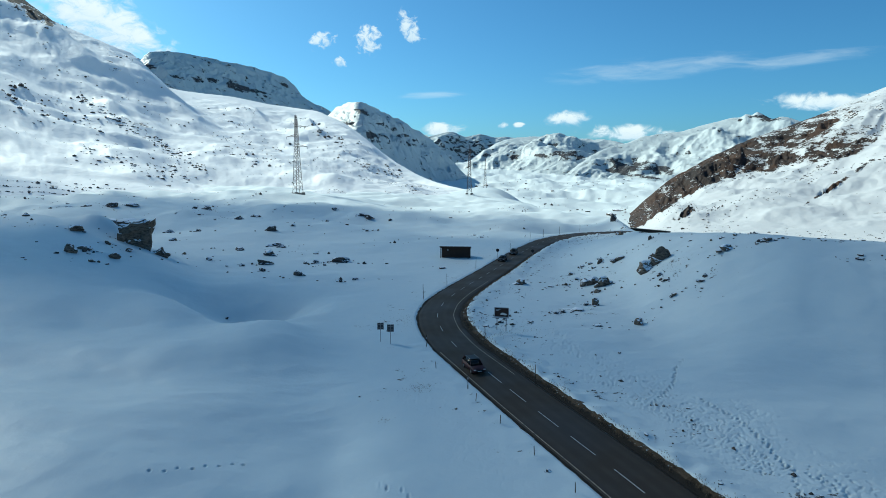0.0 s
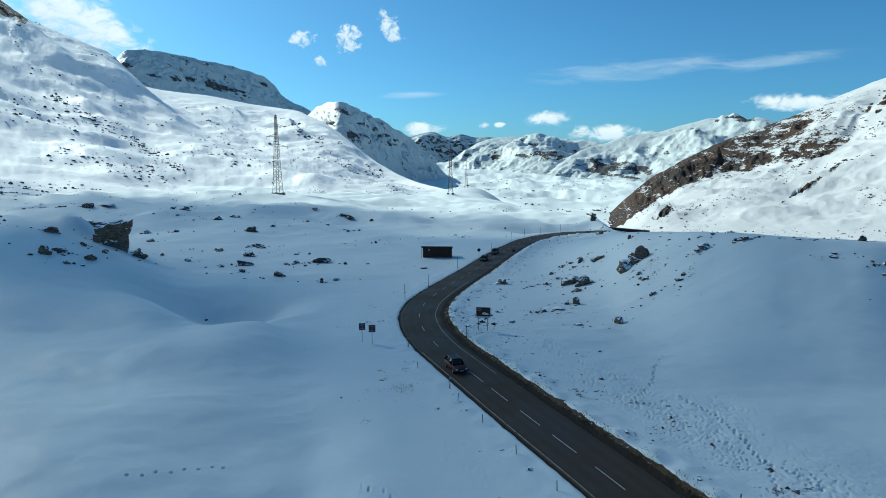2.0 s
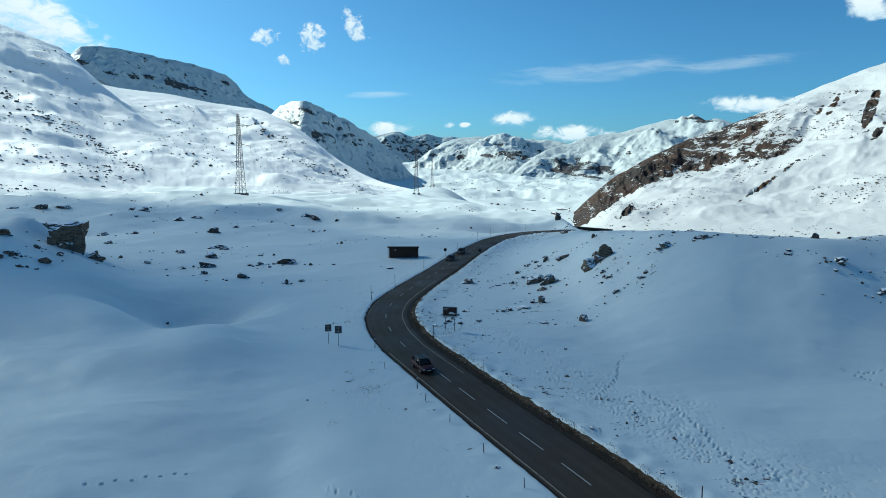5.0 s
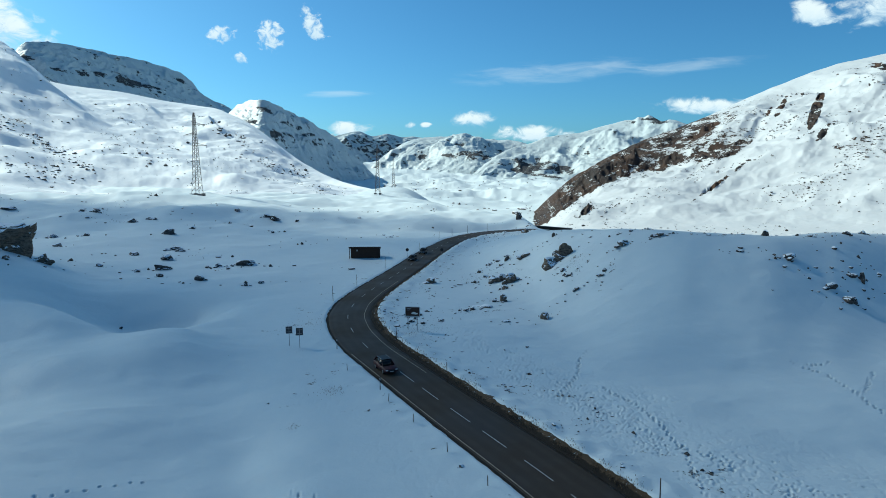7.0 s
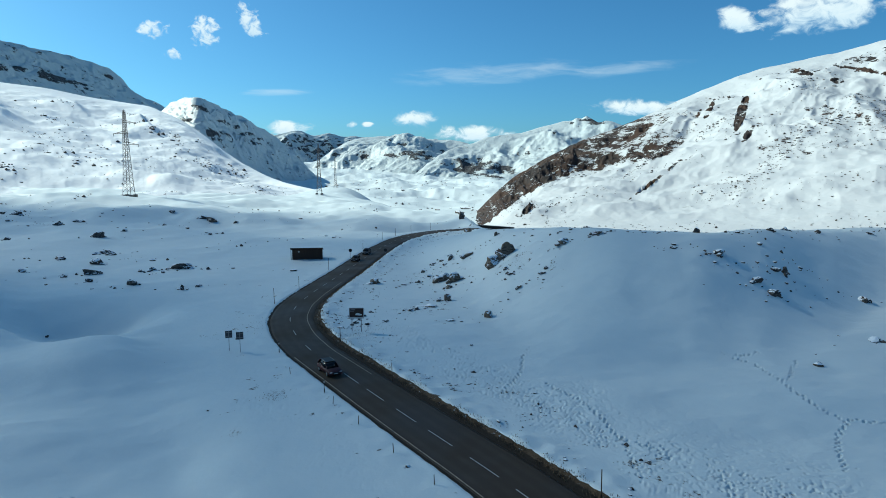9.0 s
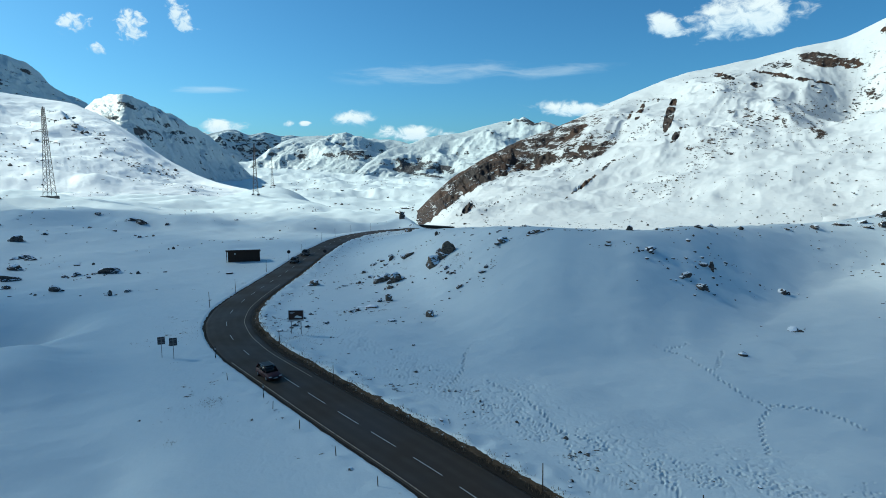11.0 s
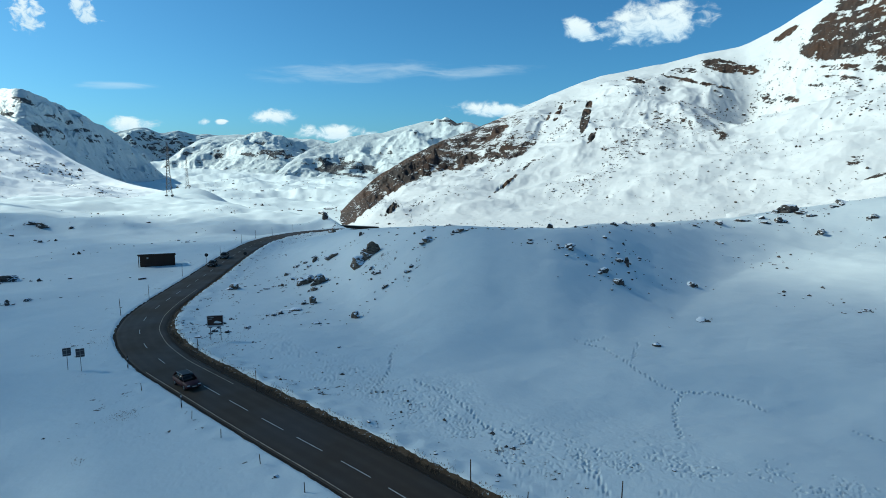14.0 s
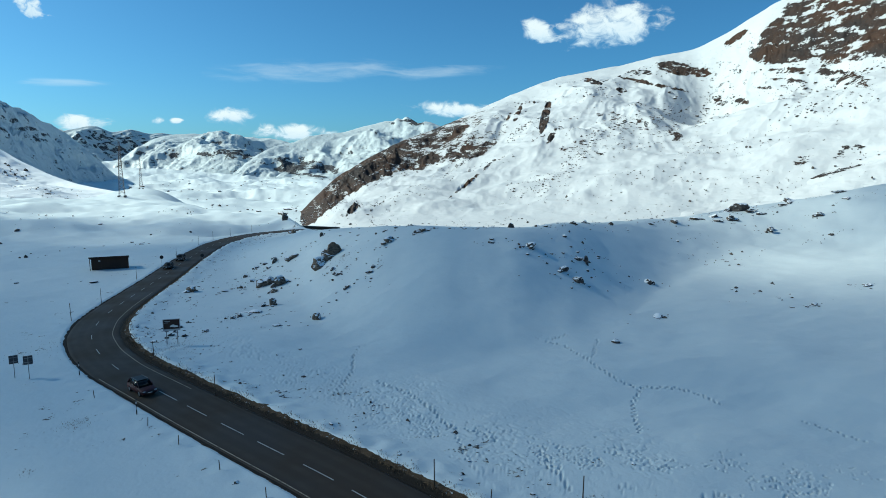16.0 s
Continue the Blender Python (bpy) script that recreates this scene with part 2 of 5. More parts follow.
def bumped(tree, bsdf, *layers):
    normal = None
    for height, distance in layers:
        ins = {"Height": height, "Distance": distance, "Strength": 1.0}
        if normal is not None:
            ins["Normal"] = normal
        normal = node(tree, "ShaderNodeBump", ins).outputs[0]
    tree.links.new(normal, bsdf.inputs["Normal"])


def snow_and_rock(name, rock_a, rock_b, size, fine, bump, snow=0.66, steep=1.0, shade_tint=0.0):
    """Snow through which rock, scree and dry turf show where the mesh's "bare" attribute is high. size: metres of the patches."""
    m, t, p = material(name)
    at = place(t, (1, 1, steep))
    bare = node(t, "ShaderNodeAttribute", attribute_name="bare").outputs["Fac"]
    patches = grain(t, at, 1 / size, 7, 0.62, 0.3)
    specks = grain(t, at, 1 / fine, 4, 0.6)
    mix = sums(t, "ADD", sums(t, "MULTIPLY", patches, 0.65), sums(t, "MULTIPLY", specks, 0.35))
    mix = sums(t, "ADD", sums(t, "MULTIPLY", sums(t, "SUBTRACT", mix, 0.5), 1.8), 0.5)
    mask = span(t, sums(t, "ADD", mix, sums(t, "SUBTRACT", bare, 1.0)), 0.0, 0.08)
    tone = blend(t, span(t, sums(t, "ADD", sums(t, "MULTIPLY", grain(t, at, 2.2 / size, 5, 0.6), 0.5), sums(t, "MULTIPLY", grain(t, at, 0.12 / size, 3, 0.5), 0.8)), 0.5, 0.8), rock_a, rock_b)
    tone = blend(t, span(t, grain(t, at, 6 / size, 3), 0.45, 0.75), tone, tuple(c * 0.45 for c in rock_a))
    # red taken out of the snow puts the blue of shade into its colour
    drifted = blend(t, grain(t, at, 0.7 / size, 4), (snow - 0.035 - shade_tint, snow - 0.01, snow + 0.005), (snow + 0.04 - shade_tint, snow + 0.04, snow + 0.04))
    colour = blend(t, mask, drifted, tone)
    t.links.new(colour, p.inputs["Base Color"])
    t.links.new(span(t, mask, 0, 1, 0.55, 0.9), p.inputs["Roughness"])
    p.inputs["Specular IOR Level"].default_value = 0.25
    wave = grain(t, at, 1 / (size * 0.5), 6, 0.55)
    bumped(t, p, (wave, bump), (sums(t, "MULTIPLY", specks, mask), bump * 3.0))
    return m


def plain_stuff(name, a, b, scale, rough=0.8, bump=0.0, metal=0.0, spec=0.3):
    m, t, p = material(name)
    at = place(t)
    g = grain(t, at, scale, 5, 0.6)
    rnd = node(t, "ShaderNodeObjectInfo").outputs["Random"]
    t.links.new(blend(t, sums(t, "ADD", sums(t, "MULTIPLY", g, 0.85), sums(t, "MULTIPLY", rnd, 0.2), True), a, b), p.inputs["Base Color"])
    t.links.new(span(t, g, 0.2, 0.8, rough - 0.08, min(1, rough + 0.08)), p.inputs["Roughness"])
    p.inputs["Metallic"].default_value, p.inputs["Specular IOR Level"].default_value = metal, spec
    if bump:
        bumped(t, p, (grain(t, at, scale * 2.5, 4), bump))
    return m


SNOW_GROUND = snow_and_rock("snow_ground", (0.10, 0.085, 0.07), (0.16, 0.14, 0.12), 2.2, 0.35, 0.07, 0.69, 1.0, 0.04)
# snow lighter on the left slope, darker on the right, to even out sunlight
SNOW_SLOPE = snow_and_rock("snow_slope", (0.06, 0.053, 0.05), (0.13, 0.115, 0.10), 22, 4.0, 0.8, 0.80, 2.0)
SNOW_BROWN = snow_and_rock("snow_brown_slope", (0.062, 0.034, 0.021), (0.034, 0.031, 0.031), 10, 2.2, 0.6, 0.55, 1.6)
# far snow darker and bluer: the shade of its faces put into the colour
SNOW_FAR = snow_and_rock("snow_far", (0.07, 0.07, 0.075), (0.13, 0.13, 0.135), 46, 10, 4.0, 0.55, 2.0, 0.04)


# ---- meshes ----
def sheet(name, x, y, z, mat, bare=None, wrap=False):
    """A smooth sheet through a grid of points."""
    rows, cols = x.shape
    me = bpy.data.meshes.new(name)
    i = np.arange(rows * cols).reshape(rows, cols)
    if wrap:
        i = np.concatenate([i, i[:, :1]], axis=1)
    quads = np.stack([i[:-1, :-1], i[:-1, 1:], i[1:, 1:], i[1:, :-1]], -1).reshape(-1, 4)
    me.vertices.add(rows * cols)
    me.vertices.foreach_set("co", np.stack([x, y, z], -1).astype(np.float32).ravel())
    me.loops.add(quads.size)
    me.loops.foreach_set("vertex_index", quads.astype(np.int32).ravel())
    me.polygons.add(len(quads))
    me.polygons.foreach_set("loop_start", np.arange(0, quads.size, 4, dtype=np.int32))
    me.polygons.foreach_set("use_smooth", np.ones(len(quads), bool))
    if bare is not None:
        me.attributes.new("bare", "FLOAT", "POINT").data.foreach_set("value", bare.astype(np.float32).ravel())
    me.update(calc_edges=True)
    me.validate()
    me.materials.append(mat)
    return new(name, me)


SLOPES = {}


def patch_weight(az, el, spots):
    """How bare the slope is: soft ovals at (azimuth, angle), half sizes, lean and weight."""
    w = np.zeros_like(az)
    for a, e, ra, re, lean, k in spots:
        u, v = az - a, el - e
        c, s = math.cos(radians(lean)), math.sin(radians(lean))
        q = ((u * c + v * s) / ra) ** 2 + ((-u * s + v * c) / re) ** 2
        w = np.maximum(w, k * smooth(1.6 - q))
    return w


def mountain(name, skyline, near, far, base, mat, label, relief, spots=(), bare=0.3, step=0.09, rows=150, power=1.15, seed=0, slopebare=0.5, gully=1.0, jag=0.25, crag=0.3, roll=1.1, hummock=2.0, troughs=(), patch=20.0, spread=9.0, gain=0.42, outcrop=0.0, face=()):
    """A slope from its foot to a crest, and down again behind. skyline: (azimuth, angle); near, far: (azimuth, metres) of foot and crest; base: the foot's height."""
    sa, se = columns(skyline)
    az = np.concatenate([np.arange(sa[0], sa[-1] + 1e-6, 0.8), np.arange(max(sa[0], -38), min(sa[-1], 68) + 1e-6, step)])
    az = np.unique(az.round(2))
    el = curve(az, sa, se)
    rf, rc = curve(az, *columns(near)), curve(az, *columns(far))
    zb = curve(az, *columns(base))
    zc = EYE + rc * np.tan(np.radians(el))
    wide = np.linspace(-2.0, 2.0, 17)
    zc_low = np.minimum(zc, EYE + rc * np.tan(np.radians(np.mean([curve(az + d, sa, se) for d in wide], axis=0))))
    s = np.concatenate([np.linspace(0, 1, rows), 1 + np.linspace(0.03, 1, 14)])[:, None]
    r = np.where(s <= 1, rf + (rc - rf) * s, rc + (s - 1) * (rc - rf) * 0.9)
    up = np.clip(s, 0, 1) ** power
    z = np.where(s <= 1, zb + (zc_low + (zc - zc_low) * smooth((s - 0.7) / 0.3) - zb) * up, zc - (np.abs(zc - zb) + 30) * (s - 1) * 0.9)
    a = np.radians(az)[None, :] + 0 * s
    x, y = r * np.sin(a), r * np.cos(a)
    size = relief * spread
    window = smooth(s / 0.15) * (jag + (1 - jag) * smooth(np.abs(1 - s) / 0.22))
    window = window * smooth((zc - zb) / (2.5 * relief) + 0.05)[None, :]
    along = np.radians(az)[None, :] * np.mean(rc)
    rough = crag * ridged(x / size, y / size, 5, seed, gain + 0.1 * crag) + roll * fbm(x / size / 1.9, y / size / 1.9, 5, seed + 9, gain)
    runnel = ridged(along / (relief * 5) + 0.6 * fbm(x / size, y / size, 3, seed + 3), s * 2.2 + 0.2, 3, seed + 20)
    z = z + relief * window * (rough + 0.14 * gully * runnel * smooth((s - 0.2) / 0.35))
    z = z + hummock * window * (fbm(x / 42, y / 42, 4, seed + 60, 0.55) + 0.5 * ridged(x / 75, y / 75, 3, seed + 66))
    for a0, s0, a1, s1, wide, deep in troughs:
        f = (s - s0) / (s1 - s0)
        off = np.degrees(a) - (a0 + f * (a1 - a0))
        off = off / np.where((off < 0) == (deep > 0), wide * 0.35, wide * 2.0)
        z = z - deep * np.exp(-off ** 2) * smooth(f * 2.5) * smooth((1 - f) * 2.0)
    gz = np.gradient(z, axis=0) / np.maximum(np.gradient(r, axis=0), 1e-3)
    ang = np.degrees(np.arctan2(z - EYE, r))
    broken = np.clip(0.84 + 1.0 * fbm(along / (patch * 2.0), z / (patch * 0.75), 4, seed + 40, 0.6), 0.4, 1.3)
    w = np.maximum(bare + slopebare * smooth((np.abs(gz) - 0.55) / 0.9), patch_weight(np.degrees(a), ang, spots) * broken)
    if face:
        fa, fe, fk = columns(face)
        edge_at = curve(az, fa, fe)[None, :] + 0.7 * fbm(along / 60, z / 34, 4, seed + 44, 0.6)
        w = np.maximum(w, curve(az, fa, fk)[None, :] * broken ** 0.5 * smooth((ang - edge_at) / 0.3))
    if outcrop:
        rocky = smooth((w - 0.5) / 0.4) * smooth(np.abs(1 - s) / 0.06)
        z = z + outcrop * rocky * (s <= 1) * smooth((zc - zb) / 40)[None, :] * (ridged(along / 24, z / 11, 4, seed + 71, 0.6) - 0.35)
    SLOPES[name] = (x[:rows], y[:rows], z[:rows])
    ob = sheet(name, x, y, z, mat, np.where(s > 1.02, 0.2, w))
    return tagged(ob, label, "mountain", kind="structure")


def fan():
    """Azimuths and distances of the ground's grid: fine before the eye, coarse behind it."""
    az = np.concatenate([np.arange(-39, 69, 0.088), np.arange(69.5, 320, 2.0)])
    el = np.concatenate([np.linspace(40.5, 27, 80, endpoint=False), np.linspace(27, 12, 250, endpoint=False), np.linspace(12, 3.75, 150)])
    r = np.concatenate([np.linspace(-0.05, 31, 10), EYE / np.tan(np.radians(el)), np.geomspace(440, 4600, 215), np.geomspace(4800, 7000, 8)])
    return np.radians(az)[None, :], r[:, None]


A, R = fan()
GX, GY = R * np.sin(A), R * np.cos(A)
GZ = ground(GX, GY)
far_bare = 0.12 + 0.16 * smooth((R - 700) / 600) + 0 * A
off_road = road_offset(GX, GY).reshape(GX.shape)
strewn = smooth((np.abs(off_road) - 4.2) / 1.5) * (1 - smooth((np.abs(off_road) - 11 - 10 * perlin(GX / 13, GY / 13, 71)) / 8)) * smooth((perlin(GX / 7, GY / 7, 72) + 0.2) / 0.35)
hillside = smooth((R - 100) / 20) * (1 - smooth((R - 185) / 30)) * smooth((np.degrees(A) - 6) / 4) * (1 - smooth((np.degrees(A) - 24) / 6)) * smooth((fbm(GX / 11, GY / 11, 3, 73) - 0.02) / 0.3)
far_bare = np.maximum(far_bare, 0.12 + 0.235 * np.maximum(strewn, 0.9 * hillside))
ground_sheet = sheet("ground", GX, GY, GZ, SNOW_GROUND, far_bare, wrap=True)
tagged(ground_sheet, "deep wind-drifted snow over rolling alpine pasture", "snow ground", kind="structure")

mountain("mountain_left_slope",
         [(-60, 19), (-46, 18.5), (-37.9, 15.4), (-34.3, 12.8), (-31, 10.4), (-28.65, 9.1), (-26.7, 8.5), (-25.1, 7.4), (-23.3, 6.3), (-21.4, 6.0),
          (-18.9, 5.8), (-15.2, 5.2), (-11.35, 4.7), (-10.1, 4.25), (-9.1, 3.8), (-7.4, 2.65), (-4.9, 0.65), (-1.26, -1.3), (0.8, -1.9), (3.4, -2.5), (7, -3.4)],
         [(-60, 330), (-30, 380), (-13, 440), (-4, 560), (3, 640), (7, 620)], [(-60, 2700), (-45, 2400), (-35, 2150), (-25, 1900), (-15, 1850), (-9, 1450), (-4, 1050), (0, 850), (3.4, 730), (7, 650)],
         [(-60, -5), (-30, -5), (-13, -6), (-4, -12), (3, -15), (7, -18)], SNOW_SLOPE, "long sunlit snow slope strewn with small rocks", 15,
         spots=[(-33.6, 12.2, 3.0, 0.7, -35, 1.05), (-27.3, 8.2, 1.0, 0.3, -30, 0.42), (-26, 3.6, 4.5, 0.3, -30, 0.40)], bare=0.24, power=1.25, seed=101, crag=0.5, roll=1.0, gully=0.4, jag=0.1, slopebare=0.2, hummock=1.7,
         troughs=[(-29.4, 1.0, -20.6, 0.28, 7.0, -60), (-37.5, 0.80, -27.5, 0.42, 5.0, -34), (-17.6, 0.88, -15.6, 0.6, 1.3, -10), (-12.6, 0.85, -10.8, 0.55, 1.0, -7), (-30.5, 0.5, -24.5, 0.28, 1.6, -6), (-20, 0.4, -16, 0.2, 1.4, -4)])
mountain("mountain_table",
         [(-30, 3.5), (-27.9, 5.8), (-25.5, 8.05), (-24.9, 8.75), (-24.2, 9.05), (-22.7, 9.1), (-18.8, 8.55), (-17, 8.3), (-14.2, 7.6), (-13.2, 6.9), (-12.5, 6.0), (-10.85, 5.1), (-8.4, 3.4), (-6, 1.5)],
         [(-30, 2020), (-25, 2030), (-20, 2240), (-13, 2670), (-6, 3080)], [(-30, 2300), (-25, 2250), (-20, 2500), (-13, 2950), (-6, 3300)],
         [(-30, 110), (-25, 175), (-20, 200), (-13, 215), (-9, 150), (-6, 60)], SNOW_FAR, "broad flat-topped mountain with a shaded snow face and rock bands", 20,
         spots=[(-20.5, 7.1, 3.0, 0.34, -3, 0.54), (-17.0, 6.3, 2.6, 0.3, -14, 0.53), (-15.0, 7.0, 1.6, 0.3, -20, 0.5), (-13.6, 6.5, 1.2, 0.3, -35, 0.46), (-24.2, 8.1, 0.9, 0.4, 20, 0.52)], bare=0.33, slopebare=0.06, hummock=5, patch=40.0, jag=0.25, seed=202, gully=6.0, crag=0.9, roll=1.2, spread=11.0, gain=0.42, power=1.0)
mountain("mountain_pyramid",
         [(-14, 1.5), (-12.4, 3.3), (-10.4, 4.35), (-9.6, 5.1), (-7.6, 5.6), (-6.6, 5.25), (-4.3, 4.2), (-2.3, 3.2), (-0.75, 1.9), (0.8, 0.4), (2.1, -0.9), (3.9, -2.7), (5, -3.6)],
         [(-14, 1760), (-9.6, 1540), (-7.6, 1420), (-4, 1690), (0, 2040), (5, 2380)], [(-14, 2100), (-9.6, 1850), (-7.6, 1700), (-4, 2000), (0, 2330), (5, 2600)],
         [(-14, 60), (-9.6, 70), (-7.6, 35), (-4, 5), (0, -50), (5, -90)], SNOW_FAR, "snowy pyramid peak with a dark rocky flank in shade", 18,
         spots=[(-6.9, 3.0, 2.6, 0.9, -35, 0.53), (-4.2, 2.9, 2.2, 0.35, -25, 0.51), (-2.6, 1.6, 1.6, 0.25, -32, 0.48), (-7.2, 4.5, 1.0, 0.35, -30, 0.48), (-6.3, 1.3, 1.8, 0.5, -40, 0.52)], bare=0.315, slopebare=0.06, hummock=6, patch=30.0, jag=0.25, seed=303, gully=6.0, crag=1.1, roll=1.0, spread=8.0, gain=0.42, power=1.0)
mountain("mountain_range_far",
         [(-8, 1.0), (-4.35, 1.6), (-2.3, 2.2), (-0.5, 2.7), (0.8, 2.95), (2.1, 2.6), (3.4, 2.85), (4.9, 2.55), (6.4, 2.45), (9, 2.2), (11, 1.7), (16, 0.9), (22, 0.4)],
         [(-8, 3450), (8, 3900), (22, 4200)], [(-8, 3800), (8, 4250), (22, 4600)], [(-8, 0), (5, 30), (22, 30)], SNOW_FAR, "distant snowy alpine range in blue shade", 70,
         bare=0.30, slopebare=0.26, hummock=6, patch=40.0, seed=404, crag=0.8, roll=1.0, spread=9.0, gain=0.40, gully=4.0, jag=0.2, step=0.06, rows=110)
mountain("mountain_range_middle",
         [(1, -1.2), (2.4, 0.15), (3.9, 1.4), (5.4, 2.1), (8.2, 2.55), (10.4, 2.48), (12.9, 2.3), (15.1, 2.05), (16.8, 1.55), (18.7, 0.2), (20, -1)],
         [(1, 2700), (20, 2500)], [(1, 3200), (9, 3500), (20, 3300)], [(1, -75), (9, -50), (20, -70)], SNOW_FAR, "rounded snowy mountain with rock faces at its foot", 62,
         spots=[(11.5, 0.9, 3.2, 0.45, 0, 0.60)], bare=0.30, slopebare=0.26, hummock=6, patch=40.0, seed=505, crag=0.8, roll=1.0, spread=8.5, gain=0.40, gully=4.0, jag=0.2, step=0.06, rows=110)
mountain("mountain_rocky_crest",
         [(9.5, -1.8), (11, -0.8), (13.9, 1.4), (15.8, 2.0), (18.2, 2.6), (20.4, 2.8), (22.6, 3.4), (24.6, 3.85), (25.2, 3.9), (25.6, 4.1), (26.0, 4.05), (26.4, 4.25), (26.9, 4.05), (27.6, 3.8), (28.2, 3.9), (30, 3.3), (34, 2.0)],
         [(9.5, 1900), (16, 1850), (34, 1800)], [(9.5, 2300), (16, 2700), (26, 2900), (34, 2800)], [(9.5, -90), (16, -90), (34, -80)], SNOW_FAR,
         "snowy mountain with a jagged crest and dark cliffs below", 55,
         spots=[(17, -0.2, 3.4, 0.8, -8, 0.64), (26.5, 3.8, 1.6, 0.35, 0, 0.6)], bare=0.30, slopebare=0.26, hummock=6, patch=40.0, seed=606, crag=0.8, roll=1.0, spread=9.0, gain=0.40, gully=4.0, jag=0.2, step=0.06, rows=120)
# bare ground on the right-hand mountain: azimuth, angle, half sizes, lean, weight; the turf face by its lower edge: azimuth, angle, weight
TURF_FACE = [(15, -7.0, 1.05), (16.1, -6.3, 1.05), (17.6, -5.2, 1.0), (19.8, -3.7, 0.92), (23.0, -1.7, 0.84), (25.0, -0.9, 0.80), (27.3, -0.7, 0.74), (29.6, 0.0, 0.66), (31.0, 0.5, 0.58), (32.6, 0.9, 0.50), (34.2, 1.5, 0.36), (36, 3, 0.0), (84, 20, 0.0)]
TURF_SPOTS = [(28.3, 0.5, 1.8, 0.6, 18, 0.86), (32.2, 1.3, 1.9, 0.7, 12, 0.84), (30.9, 2.9, 1.5, 0.3, 30, 0.92), (33.9, 1.9, 0.9, 0.4, 25, 0.60), (21.5, -3.9, 0.7, 0.3, 40, 0.75), (20.6, -4.6, 0.5, 0.2, 20, 0.7),
              (33.2, -0.6, 2.4, 0.12, 42, 0.74), (31.6, -1.9, 1.8, 0.10, 40, 0.66), (38.9, 4.3, 0.36, 1.4, -14, 1.25), (39.5, 2.6, 0.25, 0.8, -30, 0.85), (36.5, 4.7, 0.2, 0.9, -25, 0.85), (35.6, 4.2, 0.15, 0.6, -25, 0.7)]
BAND_SPOTS = [(49.8, 8.1, 1.6, 0.5, -12, 0.92), (51.6, 7.7, 1.0, 0.35, -14, 0.80), (48.0, 6.9, 3.0, 0.13, -14, 0.86), (47.0, 7.9, 1.0, 0.2, -6, 0.8), (42.8, 7.3, 1.0, 0.2, -14, 0.9), (45.4, 6.5, 0.5, 0.2, -10, 0.8), (54.2, 5.2, 1.5, 0.45, -8, 0.58),
              (56.0, 6.4, 1.1, 0.2, -10, 0.74), (45.8, 3.9, 2.6, 0.5, -14, 0.48), (49.0, 2.9, 1.8, 0.6, -20, 0.48), (42.6, 1.4, 3.0, 0.9, -5, 0.42), (60.5, 0.6, 3.0, 0.4, 12, 0.46), (63.0, 1.6, 2.0, 0.3, 10, 0.47)]
PEAK_SPOTS = [(57.6, 8.75, 2.2, 0.7, -4, 1.2), (56.9, 10.2, 0.8, 1.4, -40, 1.0), (60.8, 10.3, 3.8, 2.3, -20, 0.82), (64.2, 9.8, 2.0, 1.8, -40, 0.92), (62.4, 12.4, 3.4, 1.2, -15, 0.74), (59.6, 7.3, 3.0, 0.22, -6, 0.78),
              (62.0, 6.6, 2.6, 0.5, -20, 0.56), (54.2, 10.2, 1.2, 0.25, 35, 0.8), (58.6, 6.6, 1.6, 0.2, -10, 0.66)]
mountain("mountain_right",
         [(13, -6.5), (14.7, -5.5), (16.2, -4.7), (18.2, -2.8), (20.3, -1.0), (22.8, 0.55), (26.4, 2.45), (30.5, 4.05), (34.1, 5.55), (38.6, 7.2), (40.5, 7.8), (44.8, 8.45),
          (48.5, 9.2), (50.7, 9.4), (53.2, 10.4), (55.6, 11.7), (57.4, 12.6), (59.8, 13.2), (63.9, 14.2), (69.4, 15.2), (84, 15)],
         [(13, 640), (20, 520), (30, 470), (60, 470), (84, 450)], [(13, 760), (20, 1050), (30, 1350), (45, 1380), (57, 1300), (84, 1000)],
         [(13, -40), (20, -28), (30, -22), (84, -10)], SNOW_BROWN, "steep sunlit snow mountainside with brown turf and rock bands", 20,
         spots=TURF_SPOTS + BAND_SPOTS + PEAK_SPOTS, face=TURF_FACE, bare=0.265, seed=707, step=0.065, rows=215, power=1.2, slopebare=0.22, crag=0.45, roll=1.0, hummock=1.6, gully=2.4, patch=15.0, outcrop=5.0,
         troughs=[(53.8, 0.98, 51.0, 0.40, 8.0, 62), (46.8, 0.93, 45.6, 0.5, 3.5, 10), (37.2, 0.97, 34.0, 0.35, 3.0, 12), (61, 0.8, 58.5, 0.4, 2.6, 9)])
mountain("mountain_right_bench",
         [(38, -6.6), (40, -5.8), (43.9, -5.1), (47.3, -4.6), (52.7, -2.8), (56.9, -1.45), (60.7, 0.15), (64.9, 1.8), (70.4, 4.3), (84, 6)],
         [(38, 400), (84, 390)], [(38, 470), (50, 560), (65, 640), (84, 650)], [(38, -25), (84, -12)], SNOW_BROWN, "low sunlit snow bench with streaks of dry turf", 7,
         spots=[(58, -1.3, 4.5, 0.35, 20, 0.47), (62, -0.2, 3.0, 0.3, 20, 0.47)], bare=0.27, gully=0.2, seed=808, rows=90)


